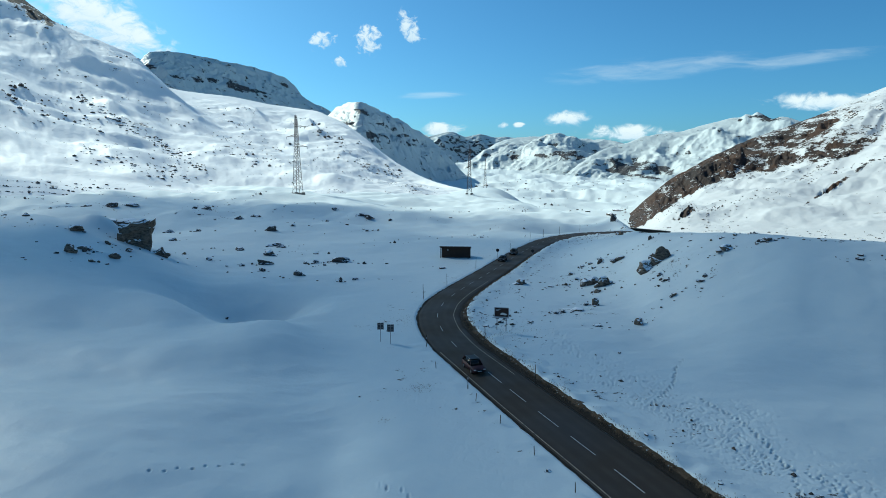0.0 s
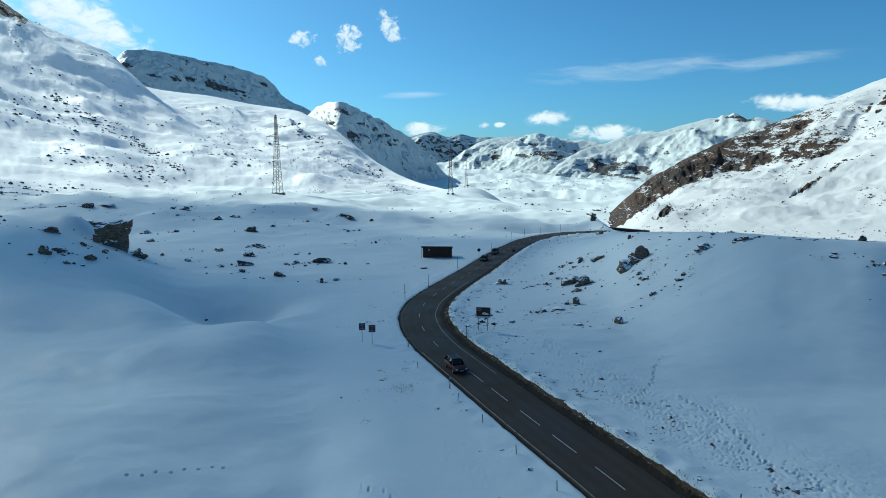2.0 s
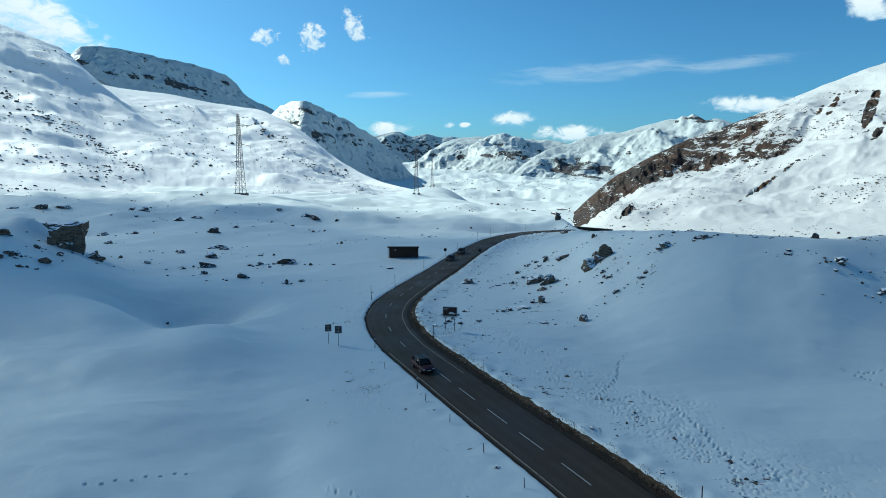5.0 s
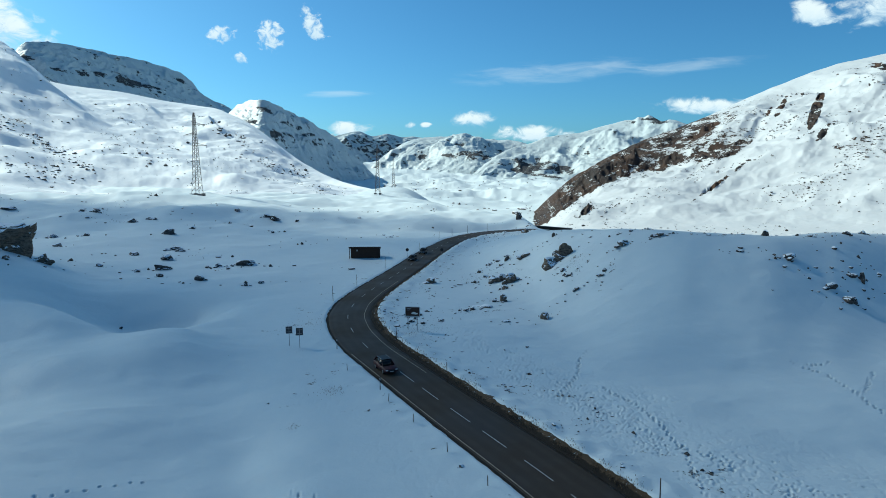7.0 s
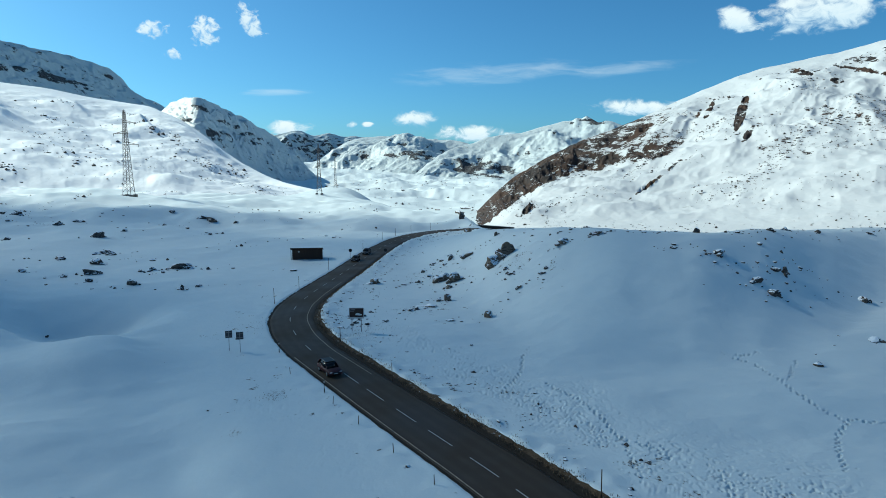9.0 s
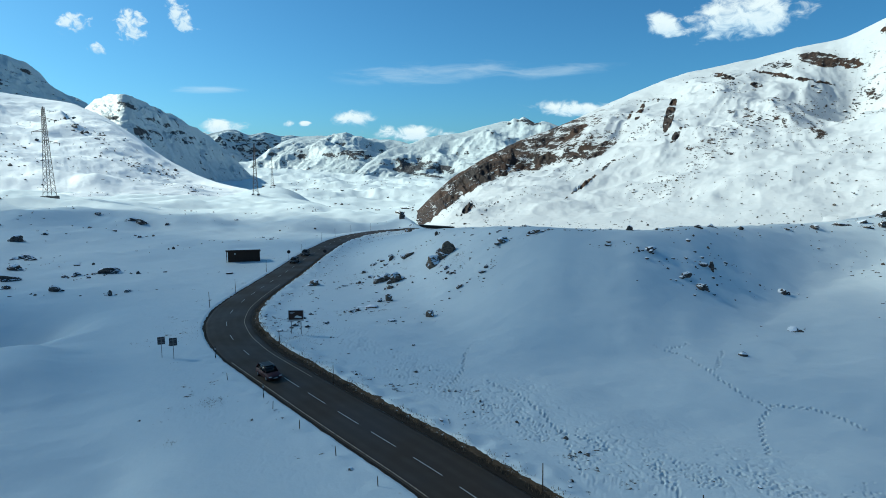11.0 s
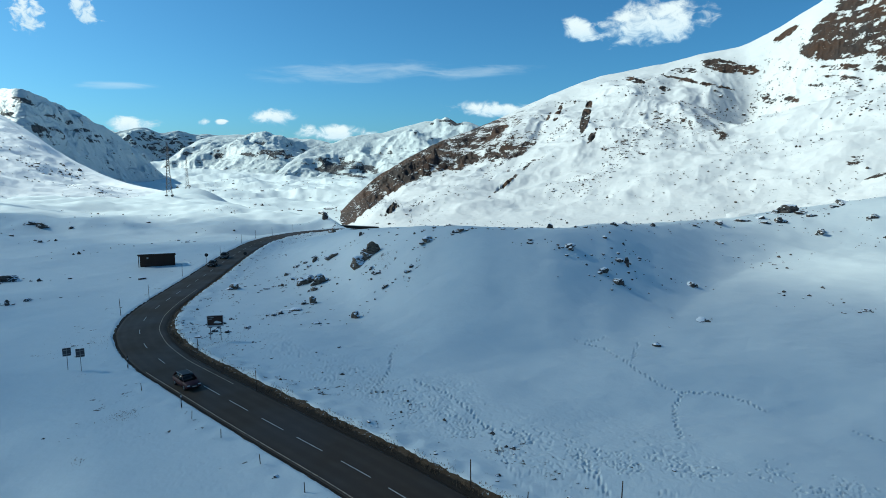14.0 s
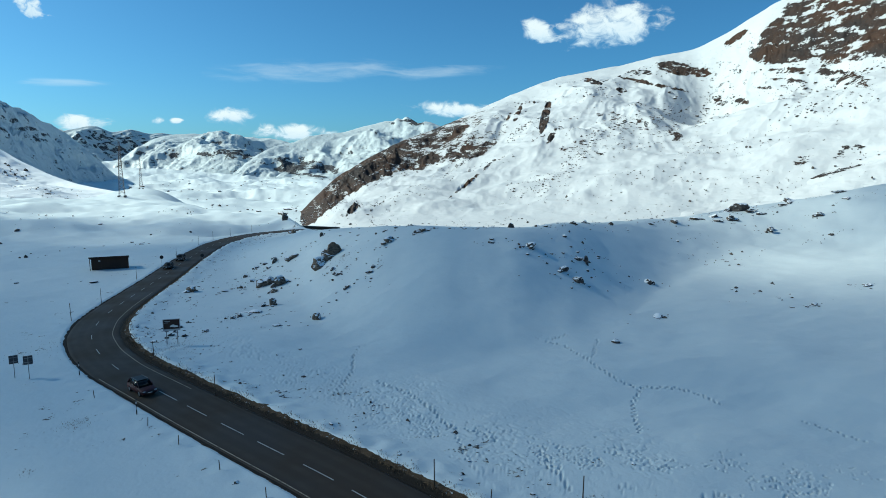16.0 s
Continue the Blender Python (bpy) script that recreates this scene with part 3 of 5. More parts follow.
# ---- a broad thin cloud, added out of view, that keeps the near ground in shade ----
def thin_cloud():
    m, t, p = material("thin_cloud")
    out = t.nodes["Material Output"]
    bare = node(t, "ShaderNodeAttribute", attribute_name="bare").outputs["Fac"]
    wisp = span(t, grain(t, place(t), 0.008, 4, 0.5), 0.25, 0.75, 0.93, 1.05)
    fac = sums(t, "MULTIPLY", bare, wisp, True)
    white = node(t, "ShaderNodeBsdfDiffuse", {"Color": (0.9, 0.9, 0.9, 1)}).outputs[0]
    clear = node(t, "ShaderNodeBsdfTransparent").outputs[0]
    below = node(t, "ShaderNodeBsdfTranslucent", {"Color": (0.9, 0.9, 0.9, 1)}).outputs[0]
    white = node(t, "ShaderNodeMixShader", {0: 0.34, 1: white, 2: below}).outputs[0]
    mixed = node(t, "ShaderNodeMixShader", {0: fac, 1: clear, 2: white}).outputs[0]
    t.links.new(mixed, out.inputs["Surface"])
    return m


CLOUD_AT = 620.0
reach = CLOUD_AT / math.tan(radians(SUN_EL))
CX, CY = math.sin(radians(SUN_AZ)) * reach, math.cos(radians(SUN_AZ)) * reach
u, v = np.meshgrid(np.linspace(-640, 620, 126), np.linspace(-460, 640, 110))
az_c, r_c = np.degrees(np.arctan2(u, v)), np.hypot(u, v)
edge = curve(az_c, (-180, -60, -35, -13, 2, 15, 65, 110, 180), (300, 480, 490, 430, 360, 370, 430, 350, 300))
dense = smooth((edge - r_c + 90 * fbm(u / 120, v / 100, 3, 77)) / 190 + 0.35)
# thinned and thickened by hand to lighten or darken spots of the ground
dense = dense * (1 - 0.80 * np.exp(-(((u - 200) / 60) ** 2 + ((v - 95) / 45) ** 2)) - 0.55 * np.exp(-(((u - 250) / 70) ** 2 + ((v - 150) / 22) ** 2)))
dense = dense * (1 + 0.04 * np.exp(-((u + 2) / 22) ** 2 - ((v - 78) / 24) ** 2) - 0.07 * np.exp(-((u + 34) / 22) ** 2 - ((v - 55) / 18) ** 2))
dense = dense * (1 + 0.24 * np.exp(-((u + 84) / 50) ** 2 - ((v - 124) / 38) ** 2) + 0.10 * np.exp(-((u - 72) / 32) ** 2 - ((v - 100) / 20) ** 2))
lump = 26 * fbm(u / 120, v / 120, 4, 78)
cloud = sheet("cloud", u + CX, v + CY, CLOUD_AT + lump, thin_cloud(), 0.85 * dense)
tagged(cloud, "unseen thin white cloud that shades the near ground", "cloud", kind="structure")


# ---- road ----
def part(name, bm, mat, parent=None, label="", smooth_faces=False):
    me = bpy.data.meshes.new(name)
    for f in bm.faces:
        f.smooth = smooth_faces
    bm.to_mesh(me)
    bm.free()
    me.materials.append(mat)
    ob = new(name, me)
    ob.parent = parent
    return tagged(ob, label)


def asphalt():
    m, t, p = material("asphalt")
    at = place(t)
    g, worn = grain(t, at, 9, 5, 0.7), grain(t, at, 0.12, 4, 0.5)
    across = node(t, "ShaderNodeAttribute", attribute_name="bare").outputs["Fac"]
    lane = sums(t, "SUBTRACT", node(t, "ShaderNodeMath", {0: across}, operation="ABSOLUTE").outputs[0], 1.85)
    wheel = sums(t, "SUBTRACT", node(t, "ShaderNodeMath", {0: lane}, operation="ABSOLUTE").outputs[0], 0.78)
    wheel = span(t, node(t, "ShaderNodeMath", {0: wheel}, operation="ABSOLUTE").outputs[0], 0.1, 0.55, 1.0, 0.0)
    base = blend(t, worn, blend(t, g, (0.026, 0.0165, 0.0095), (0.050, 0.032, 0.0195)), (0.054, 0.036, 0.022))
    base = blend(t, sums(t, "MULTIPLY", wheel, span(t, grain(t, at, 0.4, 4, 0.6), 0.25, 0.8, 0.1, 0.7)), base, (0.064, 0.046, 0.031))
    t.links.new(base, p.inputs["Base Color"])
    t.links.new(span(t, worn, 0.3, 0.7, 0.62, 0.85), p.inputs["Roughness"])
    p.inputs["Specular IOR Level"].default_value = 0.3
    bumped(t, p, (g, 0.004))
    return m


def paint(name, colour, wear):
    m, t, p = material(name)
    at = place(t)
    mask = span(t, grain(t, at, 2.6, 6, 0.7), wear - 0.1, wear + 0.1)
    t.links.new(blend(t, mask, colour, (0.06, 0.056, 0.05)), p.inputs["Base Color"])
    p.inputs["Roughness"].default_value = 0.7
    return m


ASPHALT = asphalt()
WHITE_PAINT = paint("white_road_paint", (0.42, 0.41, 0.38), 0.62)
EDGE_PAINT = paint("worn_edge_paint", (0.36, 0.29, 0.2), 0.55)
SX, SY, STX, STY = road_line(0.5)


def ribbon(name, offsets, heights, mat, first=0, last=None, rough=0.0):
    """A strip along the road: offsets from its middle and heights, one pair for each edge."""
    o, h = np.array(offsets)[:, None], np.array(heights)[:, None]
    sl = slice(first, last)
    wob = rough * fbm(np.arange(len(SX)) / 5.0, np.arange(len(SX)) * 0.0 + 3, 4, 5)[None, sl]
    x, y = SX[None, sl] + STY[None, sl] * (o + wob), SY[None, sl] - STX[None, sl] * (o + wob)
    return sheet(name, x, y, h + road_level(x, y), mat, o + 0 * x)


ACROSS = np.array([HALF + 0.25, HALF, 3.2, 2.63, 2.2, 1.85, 1.5, 1.07, 0.5, 0])
ACROSS = np.r_[ACROSS, -ACROSS[-2::-1]]
road = ribbon("road", ACROSS, np.where(np.abs(ACROSS) > HALF, -0.15, 0.07 - 0.0125 * np.abs(ACROSS)), ASPHALT)
tagged(road, "two-lane dark asphalt pass road cleared of snow", "road", kind="structure")


def surface(o):
    return 0.07 - 0.0125 * abs(o) + 0.006


def station(y_at):
    """Index along the road, on its way out, at that distance ahead."""
    return int(np.argmin(np.abs(SY - y_at)))


for o, first, last in ((2.8, station(80), station(150)), (-3.45, station(-60), station(92))):
    strip = ribbon("edge_line", (o + 0.06, o - 0.06), (surface(o), surface(o)), EDGE_PAINT, first, last)
    strip.parent = road
s = 0.5 * station(73.4) - 2.42 - 7.2 * 20
while s < 0.5 * len(SX) - 6:
    i = int(max(s, 0) * 2)
    # dash spacing and length vary here to fit the camera's view
    bend = 78 < SY[i] < 125
    if s > 1:
        dash = ribbon("lane_mark", (-0.19, -0.31), (surface(0.25), surface(0.25)), WHITE_PAINT, i, i + (6 if SY[i] > 78 else 9) + 1)
        dash.parent = road
    s += 9.6 if bend else 7.2


# ---- materials of the things ----
def boulder_stuff(name, a, b, cover):
    """Weathered rock that carries snow on what faces up."""
    m, t, p = material(name)
    at = place(t)
    g = grain(t, at, 1.6, 6, 0.65)
    seams = grain(t, node(t, "ShaderNodeMapping", {"Vector": at, "Scale": (0.6, 0.6, 3.0), "Rotation": (0.4, 0.3, 0)}).outputs[0], 1.2, 4, 0.6)
    stone = blend(t, span(t, g, 0.3, 0.7), a, b)
    stone = blend(t, span(t, seams, 0.52, 0.62), stone, tuple(c * 0.6 for c in a))
    up = node(t, "ShaderNodeSeparateXYZ", {0: node(t, "ShaderNodeNewGeometry").outputs["Normal"]}).outputs["Z"]
    snow = span(t, sums(t, "ADD", up, sums(t, "MULTIPLY", grain(t, at, 0.9, 5, 0.6), 0.7)), cover, cover + 0.12)
    t.links.new(blend(t, snow, stone, (0.84, 0.86, 0.88)), p.inputs["Base Color"])
    p.inputs["Roughness"].default_value, p.inputs["Specular IOR Level"].default_value = 0.85, 0.2
    bumped(t, p, (g, 0.12), (seams, 0.1))
    return m


BOULDER = boulder_stuff("boulder_stone", (0.10, 0.078, 0.060), (0.20, 0.158, 0.118), 0.93)
DARK_BOULDER = boulder_stuff("dark_stone", (0.05, 0.045, 0.042), (0.12, 0.105, 0.095), 0.96)
SCREE = boulder_stuff("scree_stone", (0.05, 0.043, 0.038), (0.12, 0.10, 0.085), 1.08)
WOOD = plain_stuff("dark_wood", (0.030, 0.018, 0.013), (0.062, 0.036, 0.025), 3.0, 0.85, 0.01)
POLE_WOOD = plain_stuff("pole_wood", (0.05, 0.035, 0.025), (0.10, 0.07, 0.05), 6.0, 0.8)
STEEL = plain_stuff("galvanised_steel", (0.16, 0.16, 0.165), (0.28, 0.28, 0.29), 3.0, 0.5, 0, 0.6)
RUST_STEEL = plain_stuff("weathered_steel", (0.07, 0.055, 0.05), (0.15, 0.125, 0.11), 2.0, 0.65, 0, 0.3)
PLATE = plain_stuff("grey_plate", (0.045, 0.045, 0.05), (0.075, 0.075, 0.08), 4.0, 0.55, 0, 0.3)
CONCRETE = plain_stuff("concrete", (0.10, 0.095, 0.09), (0.2, 0.19, 0.175), 1.2, 0.9, 0.01)
SIGN_BROWN = plain_stuff("brown_sign_face", (0.035, 0.016, 0.010), (0.05, 0.022, 0.014), 5.0, 0.5)
SIGN_WHITE = plain_stuff("white_sign_paint", (0.55, 0.54, 0.52), (0.68, 0.67, 0.65), 5.0, 0.5)
SIGN_GREY = plain_stuff("pale_sign_frame", (0.33, 0.33, 0.34), (0.45, 0.45, 0.46), 5.0, 0.5)
BLACK = plain_stuff("black_plastic", (0.012, 0.012, 0.013), (0.025, 0.025, 0.026), 8.0, 0.6)
RUBBER = plain_stuff("tyre_rubber", (0.012, 0.012, 0.012), (0.02, 0.02, 0.02), 20.0, 0.85)
STRAW = plain_stuff("dry_grass", (0.052, 0.033, 0.019), (0.175, 0.118, 0.068), 3.0, 0.9)
EARTH = plain_stuff("dark_earth", (0.014, 0.011, 0.008), (0.075, 0.054, 0.036), 3.4, 0.9, 0.12)


def verge_soil():
    """Black earth in the gutter, straw and earth higher up, crumbs of old snow."""
    m, t, p = material("verge_soil")
    at = place(t)
    high = node(t, "ShaderNodeAttribute", attribute_name="bare").outputs["Fac"]
    g, fine = grain(t, at, 1.3, 5, 0.65), grain(t, at, 7.0, 4, 0.65)
    straw = blend(t, fine, (0.032, 0.019, 0.011), (0.155, 0.103, 0.060))
    soil = blend(t, fine, (0.010, 0.008, 0.006), (0.040, 0.030, 0.021))
    turf = span(t, sums(t, "ADD", g, sums(t, "MULTIPLY", sums(t, "SUBTRACT", high, 0.5), 0.45)), 0.42, 0.62)
    crumbs = sums(t, "MULTIPLY", span(t, grain(t, at, 2.4, 5, 0.7), 0.60, 0.66), span(t, high, 0.3, 0.8))
    t.links.new(blend(t, crumbs, blend(t, turf, soil, straw), (0.55, 0.60, 0.62)), p.inputs["Base Color"])
    p.inputs["Roughness"].default_value, p.inputs["Specular IOR Level"].default_value = 0.9, 0.2
    bumped(t, p, (fine, 0.06), (g, 0.1))
    return m


VERGE_SOIL = verge_soil()


def car_paint(name, colour):
    m, t, p = material(name)
    t.links.new(blend(t, grain(t, place(t), 1.2, 3), colour, tuple(c * 0.75 for c in colour)), p.inputs["Base Color"])
    p.inputs["Roughness"].default_value, p.inputs["Coat Weight"].default_value, p.inputs["Coat Roughness"].default_value = 0.6, 0.06, 0.3
    return m


RED_PAINT, BLACK_PAINT, GREY_PAINT = car_paint("dark_red_paint", (0.05, 0.005, 0.007)), car_paint("black_paint", (0.010, 0.010, 0.011)), car_paint("dark_grey_paint", (0.03, 0.031, 0.034))
GLASS = plain_stuff("tinted_glass", (0.006, 0.007, 0.008), (0.010, 0.011, 0.012), 2.0, 0.2, 0, 0, 0.25)
LENS = plain_stuff("lamp_lens", (0.45, 0.46, 0.48), (0.6, 0.6, 0.62), 4.0, 0.2, 0, 0.2, 0.5)


# ---- mesh pieces ----
def box(bm, lo, hi, bevel=0.0, m=None):
    made = bmesh.ops.create_cube(bm, size=1.0)["verts"]
    for v in made:
        for k in range(3):
            v.co[k] = lo[k] + (v.co[k] + 0.5) * (hi[k] - lo[k])
    if bevel:
        edges = list({e for v in made for e in v.link_edges})
        made = bmesh.ops.bevel(bm, geom=edges, offset=bevel, segments=2, affect="EDGES")["verts"]
    if m is not None:
        bmesh.ops.transform(bm, matrix=m, verts=made)
    return made


def bar(bm, a, b, r0, r1=None, sides=6):
    """A round or square bar from a to b."""
    a, b = Vector(a), Vector(b)
    r1 = r0 if r1 is None else r1
    made = bmesh.ops.create_cone(bm, cap_ends=True, segments=sides, radius1=r0, radius2=r1, depth=(b - a).length)["verts"]
    turn = (b - a).to_track_quat("Z", "Y").to_matrix().to_4x4()
    bmesh.ops.transform(bm, matrix=Matrix.Translation((a + b) / 2) @ turn, verts=made)
    return made


def disc(bm, at, axis, radius, depth, sides=24):
    d = Vector(axis).normalized() * depth / 2
    return bar(bm, Vector(at) - d, Vector(at) + d, radius, radius, sides)


def thing(name, x, y, turn=0.0, label="", category="", group="", z=None):
    ob = new(name)
    ob.matrix_world = pose(x, y, float(ground(np.array([x]), np.array([y]))[0]) if z is None else z, 0, 0, turn)
    return tagged(ob, label, category, group)


# ---- verge: dark gutter, turf bank and dry grass beside the road ----
n_road = len(SX)
VERGE_AT = HALF + np.array([0.12, 0.35, 0.6, 0.85, 1.1, 1.35, 1.6, 1.85, 2.1, 2.4])[:, None]
vx, vy = SX[None] + STY[None] * VERGE_AT, SY[None] - STX[None] * VERGE_AT
stray = np.clip((VERGE_AT - HALF - 0.2) / 0.8, 0, 1) * 0.38 * fbm(vx / 6.0, vy / 6.0, 4, 64)
vx, vy = SX[None] + STY[None] * (VERGE_AT + stray), SY[None] - STX[None] * (VERGE_AT + stray)
rise = curve(VERGE_AT - HALF, (0.12, 0.4, 0.95, 1.5, 2.0, 2.4), (-0.02, 0.03, 0.26, 0.42, 0.34, 0.0))
lump = smooth((VERGE_AT - HALF - 0.2) / 0.5) * (0.12 * fbm(vx / 0.9, vy / 0.9, 4, 65, 0.6) + 0.10 * fbm(vx / 4, vy / 4, 2, 66))
verge = sheet("verge", vx, vy, rise + lump + road_level(vx, vy), VERGE_SOIL, smooth((VERGE_AT - HALF - 0.55) / 0.7) + 0 * vx)
tagged(verge, "dark earth bank with matted straw along the cleared road", "verge", kind="structure")
SHOULDER_AT = -HALF - np.array([-0.05, 0.1, 0.25, 0.45, 0.7, 1.0])[:, None]
hx, hy = SX[None] + STY[None] * SHOULDER_AT, SY[None] - STX[None] * SHOULDER_AT
drop = curve(-SHOULDER_AT - HALF, (-0.05, 0.1, 0.45, 0.7, 1.0), (0.0, 0.035, 0.06, 0.0, -0.4))
shoulder = sheet("shoulder", hx, hy, drop + 0.10 * fbm(hx / 1.4, hy / 1.4, 4, 67, 0.6) * smooth((-SHOULDER_AT - HALF) / 0.3) + road_level(hx, hy), VERGE_SOIL, np.clip(-SHOULDER_AT - HALF - 0.1, 0, 0.5) + 0 * hx)
tagged(shoulder, "narrow dark earth shoulder between asphalt and snow", "road shoulder", kind="structure")
rng = np.random.default_rng(12)


def blades(name, x, y, z, tall, mat, label):
    """Many thin bent blades in one mesh."""
    n = len(x)
    a, lean = rng.uniform(0, 2 * math.pi, n), rng.uniform(0.1, 0.8, n)
    w = 0.018 + 0.02 * rng.random(n)
    ux, uy = np.cos(a), np.sin(a)
    base = np.stack([x, y, z - 0.03], -1)
    side = np.stack([-uy * w, ux * w, 0 * w], -1)
    bend = np.stack([ux * lean * tall * 0.35, uy * lean * tall * 0.35, tall * 0.6], -1)
    tip = np.stack([ux * lean * tall, uy * lean * tall, tall * (1.05 - 0.35 * lean)], -1)
    v = np.stack([base - side, base + side, base + bend + side * 0.7, base + bend - side * 0.7, base + tip], 1).reshape(-1, 3)
    k = np.arange(n)[:, None] * 5
    faces = [tuple(f) for f in k + np.array([0, 1, 2, 3])] + [tuple(f) for f in k + np.array([3, 2, 4])]
    me = bpy.data.meshes.new(name)
    me.from_pydata(v.tolist(), [], faces)
    me.materials.append(mat)
    return tagged(new(name, me), label, "grass", kind="stuff")


k = rng.integers(60, n_road - 40, 26000)
o = HALF + 0.65 + np.minimum(np.abs(rng.normal(0.4, 0.5, 26000)), 1.5)
gx, gy = SX[k] + STY[k] * o + rng.normal(0, 0.2, 26000), SY[k] - STX[k] * o + rng.normal(0, 0.2, 26000)
keep = (perlin(gx / 3, gy / 3, 14) > -0.18) & (np.hypot(gx, gy) < 190)
gx, gy, o = gx[keep], gy[keep], o[keep]
gz = np.maximum(ground(gx, gy), 0.06 + 0.30 * smooth((o - HALF - 0.5) / 0.8) * smooth((HALF + 2.4 - o) / 0.5))
blades("verge_grass", gx, gy, gz, rng.uniform(0.08, 0.28, len(gx)), STRAW, "matted dry straw grass on the road bank")

tx, ty = [], []
for cx, cy, spread, count in ((-2.9, 75.4, 0.9, 160), (-6.5, 66.0, 0.5, 40), (-9.0, 107, 2.6, 90), (-6.0, 112, 2.0, 90), (11.5, 101, 1.6, 160), (14.2, 104, 2.2, 120), (8.5, 99, 1.4, 120),
                              (22, 116, 1.5, 120), (48.5, 128, 1.6, 100), (30, 150, 2.0, 100)):
    tx.append(rng.normal(cx, spread, count))
    ty.append(rng.normal(cy, spread, count))
tx, ty = np.concatenate(tx), np.concatenate(ty)
blades("turf_tufts", tx, ty, ground(tx, ty), rng.uniform(0.05, 0.2, len(tx)), STRAW, "scattered dry turf tufts poking through snow")


# ---- rocks ----
def boulder(x, y, w, h, mat, label, group, seed, blocky=0.5, sink=0.22):
    """One weathered boulder: cut flat on several sides, cracked, half buried."""
    rnd = random.Random(seed)
    bm = bmesh.new()
    lumps = 3 if w > 2.2 else 2
    for k in range(lumps):
        made = bmesh.ops.create_icosphere(bm, subdivisions=4 if w > 4 else 3, radius=1.0)["verts"]
        planes = [(Vector((rnd.gauss(0, 1), rnd.gauss(0, 1), rnd.gauss(0.15, 0.7))).normalized(), rnd.uniform(0.4, 0.8)) for _ in range(11)]
        off = Vector((rnd.uniform(0, 50), rnd.uniform(0, 50), rnd.uniform(0, 50)))
        size = 0.78 if k == 0 else rnd.uniform(0.35, 0.6)
        shift = Vector((0.12 if k == 0 else rnd.choice((-1, 1)) * rnd.uniform(0.35, 0.75), rnd.uniform(-0.35, 0.3), 0 if k == 0 else -rnd.uniform(0.15, 0.45)))
        for v in made:
            c = v.co.copy()
            for nrm, dist in planes:
                over = c.dot(nrm) - dist
                if over > 0:
                    c -= nrm * over * (0.6 + 0.4 * blocky)
            c += c.normalized() * 0.14 * noise.fractal(c * 1.6 + off, 0.7, 2.0, 4)
            c = c * size + shift
            v.co = Vector((c.x * w / 1.5, c.y * w * rnd_depth(seed) / 1.5, c.z * h * 0.85 + h * (0.45 - sink)))
    ob = part("rock", bm, mat, None, label, smooth_faces=False)
    z = float(ground(np.array([x]), np.array([y]))[0])
    ob.matrix_world = pose(x, y, z, rnd.uniform(-8, 8), rnd.uniform(-8, 8), rnd.uniform(-40, 40))
    return tagged(ob, label, "rock", group)


def rnd_depth(seed):
    return 0.62 + 0.3 * ((seed * 37) % 10) / 10


KNOLL_ROCKS = [(-87.2, 143.9, 3.4, 2.2), (-86.1, 146.9, 3.9, 0.9), (-98.1, 164.6, 5.3, 1.6), (-86.6, 158.7, 2.0, 1.0), (-78.5, 146.5, 2.8, 1.5),
               (-88.1, 168.2, 2.4, 1.0), (-76.0, 163.5, 6.0, 2.2), (-96.0, 218.3, 3.5, 1.3), (-137.7, 254.8, 15.9, 4.2), (-78.4, 186.0, 1.5, 0.9), (-79.4, 138.1, 1.5, 0.7), (-80.6, 156.9, 2.3, 1.0)]
PLAIN_ROCKS = [(-110.9, 249.3, 4.5, 1.5), (-96.6, 243.4, 2.9, 1.2), (-68.7, 179.4, 2.5, 1.1), (-57.6, 215.4, 5.3, 1.4), (-68.2, 203.7, 4.3, 1.2), (-54.9, 193.1, 4.1, 2.0), (-51.3, 173.8, 5.3, 1.8),
               (-47.8, 162.4, 2.2, 1.3), (-36.5, 154.2, 2.9, 1.8), (-162.5, 306.5, 7.6, 2.5), (-154.3, 306.7, 6.3, 2.5), (-125.4, 312.3, 4.3, 1.8), (-116.5, 305.8, 4.8, 2.1), (-95.5, 288.3, 5.6, 2.2),
               (-89.7, 295.8, 5.1, 1.7), (-56.3, 171.1, 1.7, 0.8), (-64.3, 265.1, 2.5, 1.0), (-192.6, 318.1, 4.8, 1.4), (-174.2, 302.2, 5.1, 1.6)]
FIELD_ROCKS = [(-30.1, 179.2, 5.7, 2.3), (-24.8, 148.2, 1.4, 1.3), (-21.7, 150.2, 2.0, 0.6), (-61.7, 348.2, 3.9, 1.3), (-39.4, 321.8, 6.5, 2.4), (-68.5, 245.9, 4.7, 2.3), (-32.1, 261.0, 1.9, 1.0),
               (-36.6, 177.2, 2.3, 1.0), (-55.7, 211.1, 3.2, 1.0), (-42.7, 324.3, 4.2, 2.1), (-27.2, 316.6, 2.3, 1.2), (-10.4, 403.9, 3.0, 1.1), (89.1, 325.0, 4.9, 4.0), (-39.8, 176.6, 1.7, 0.8),
               (-33.4, 173.0, 1.5, 0.7), (-22.4, 174.8, 1.3, 0.8)]
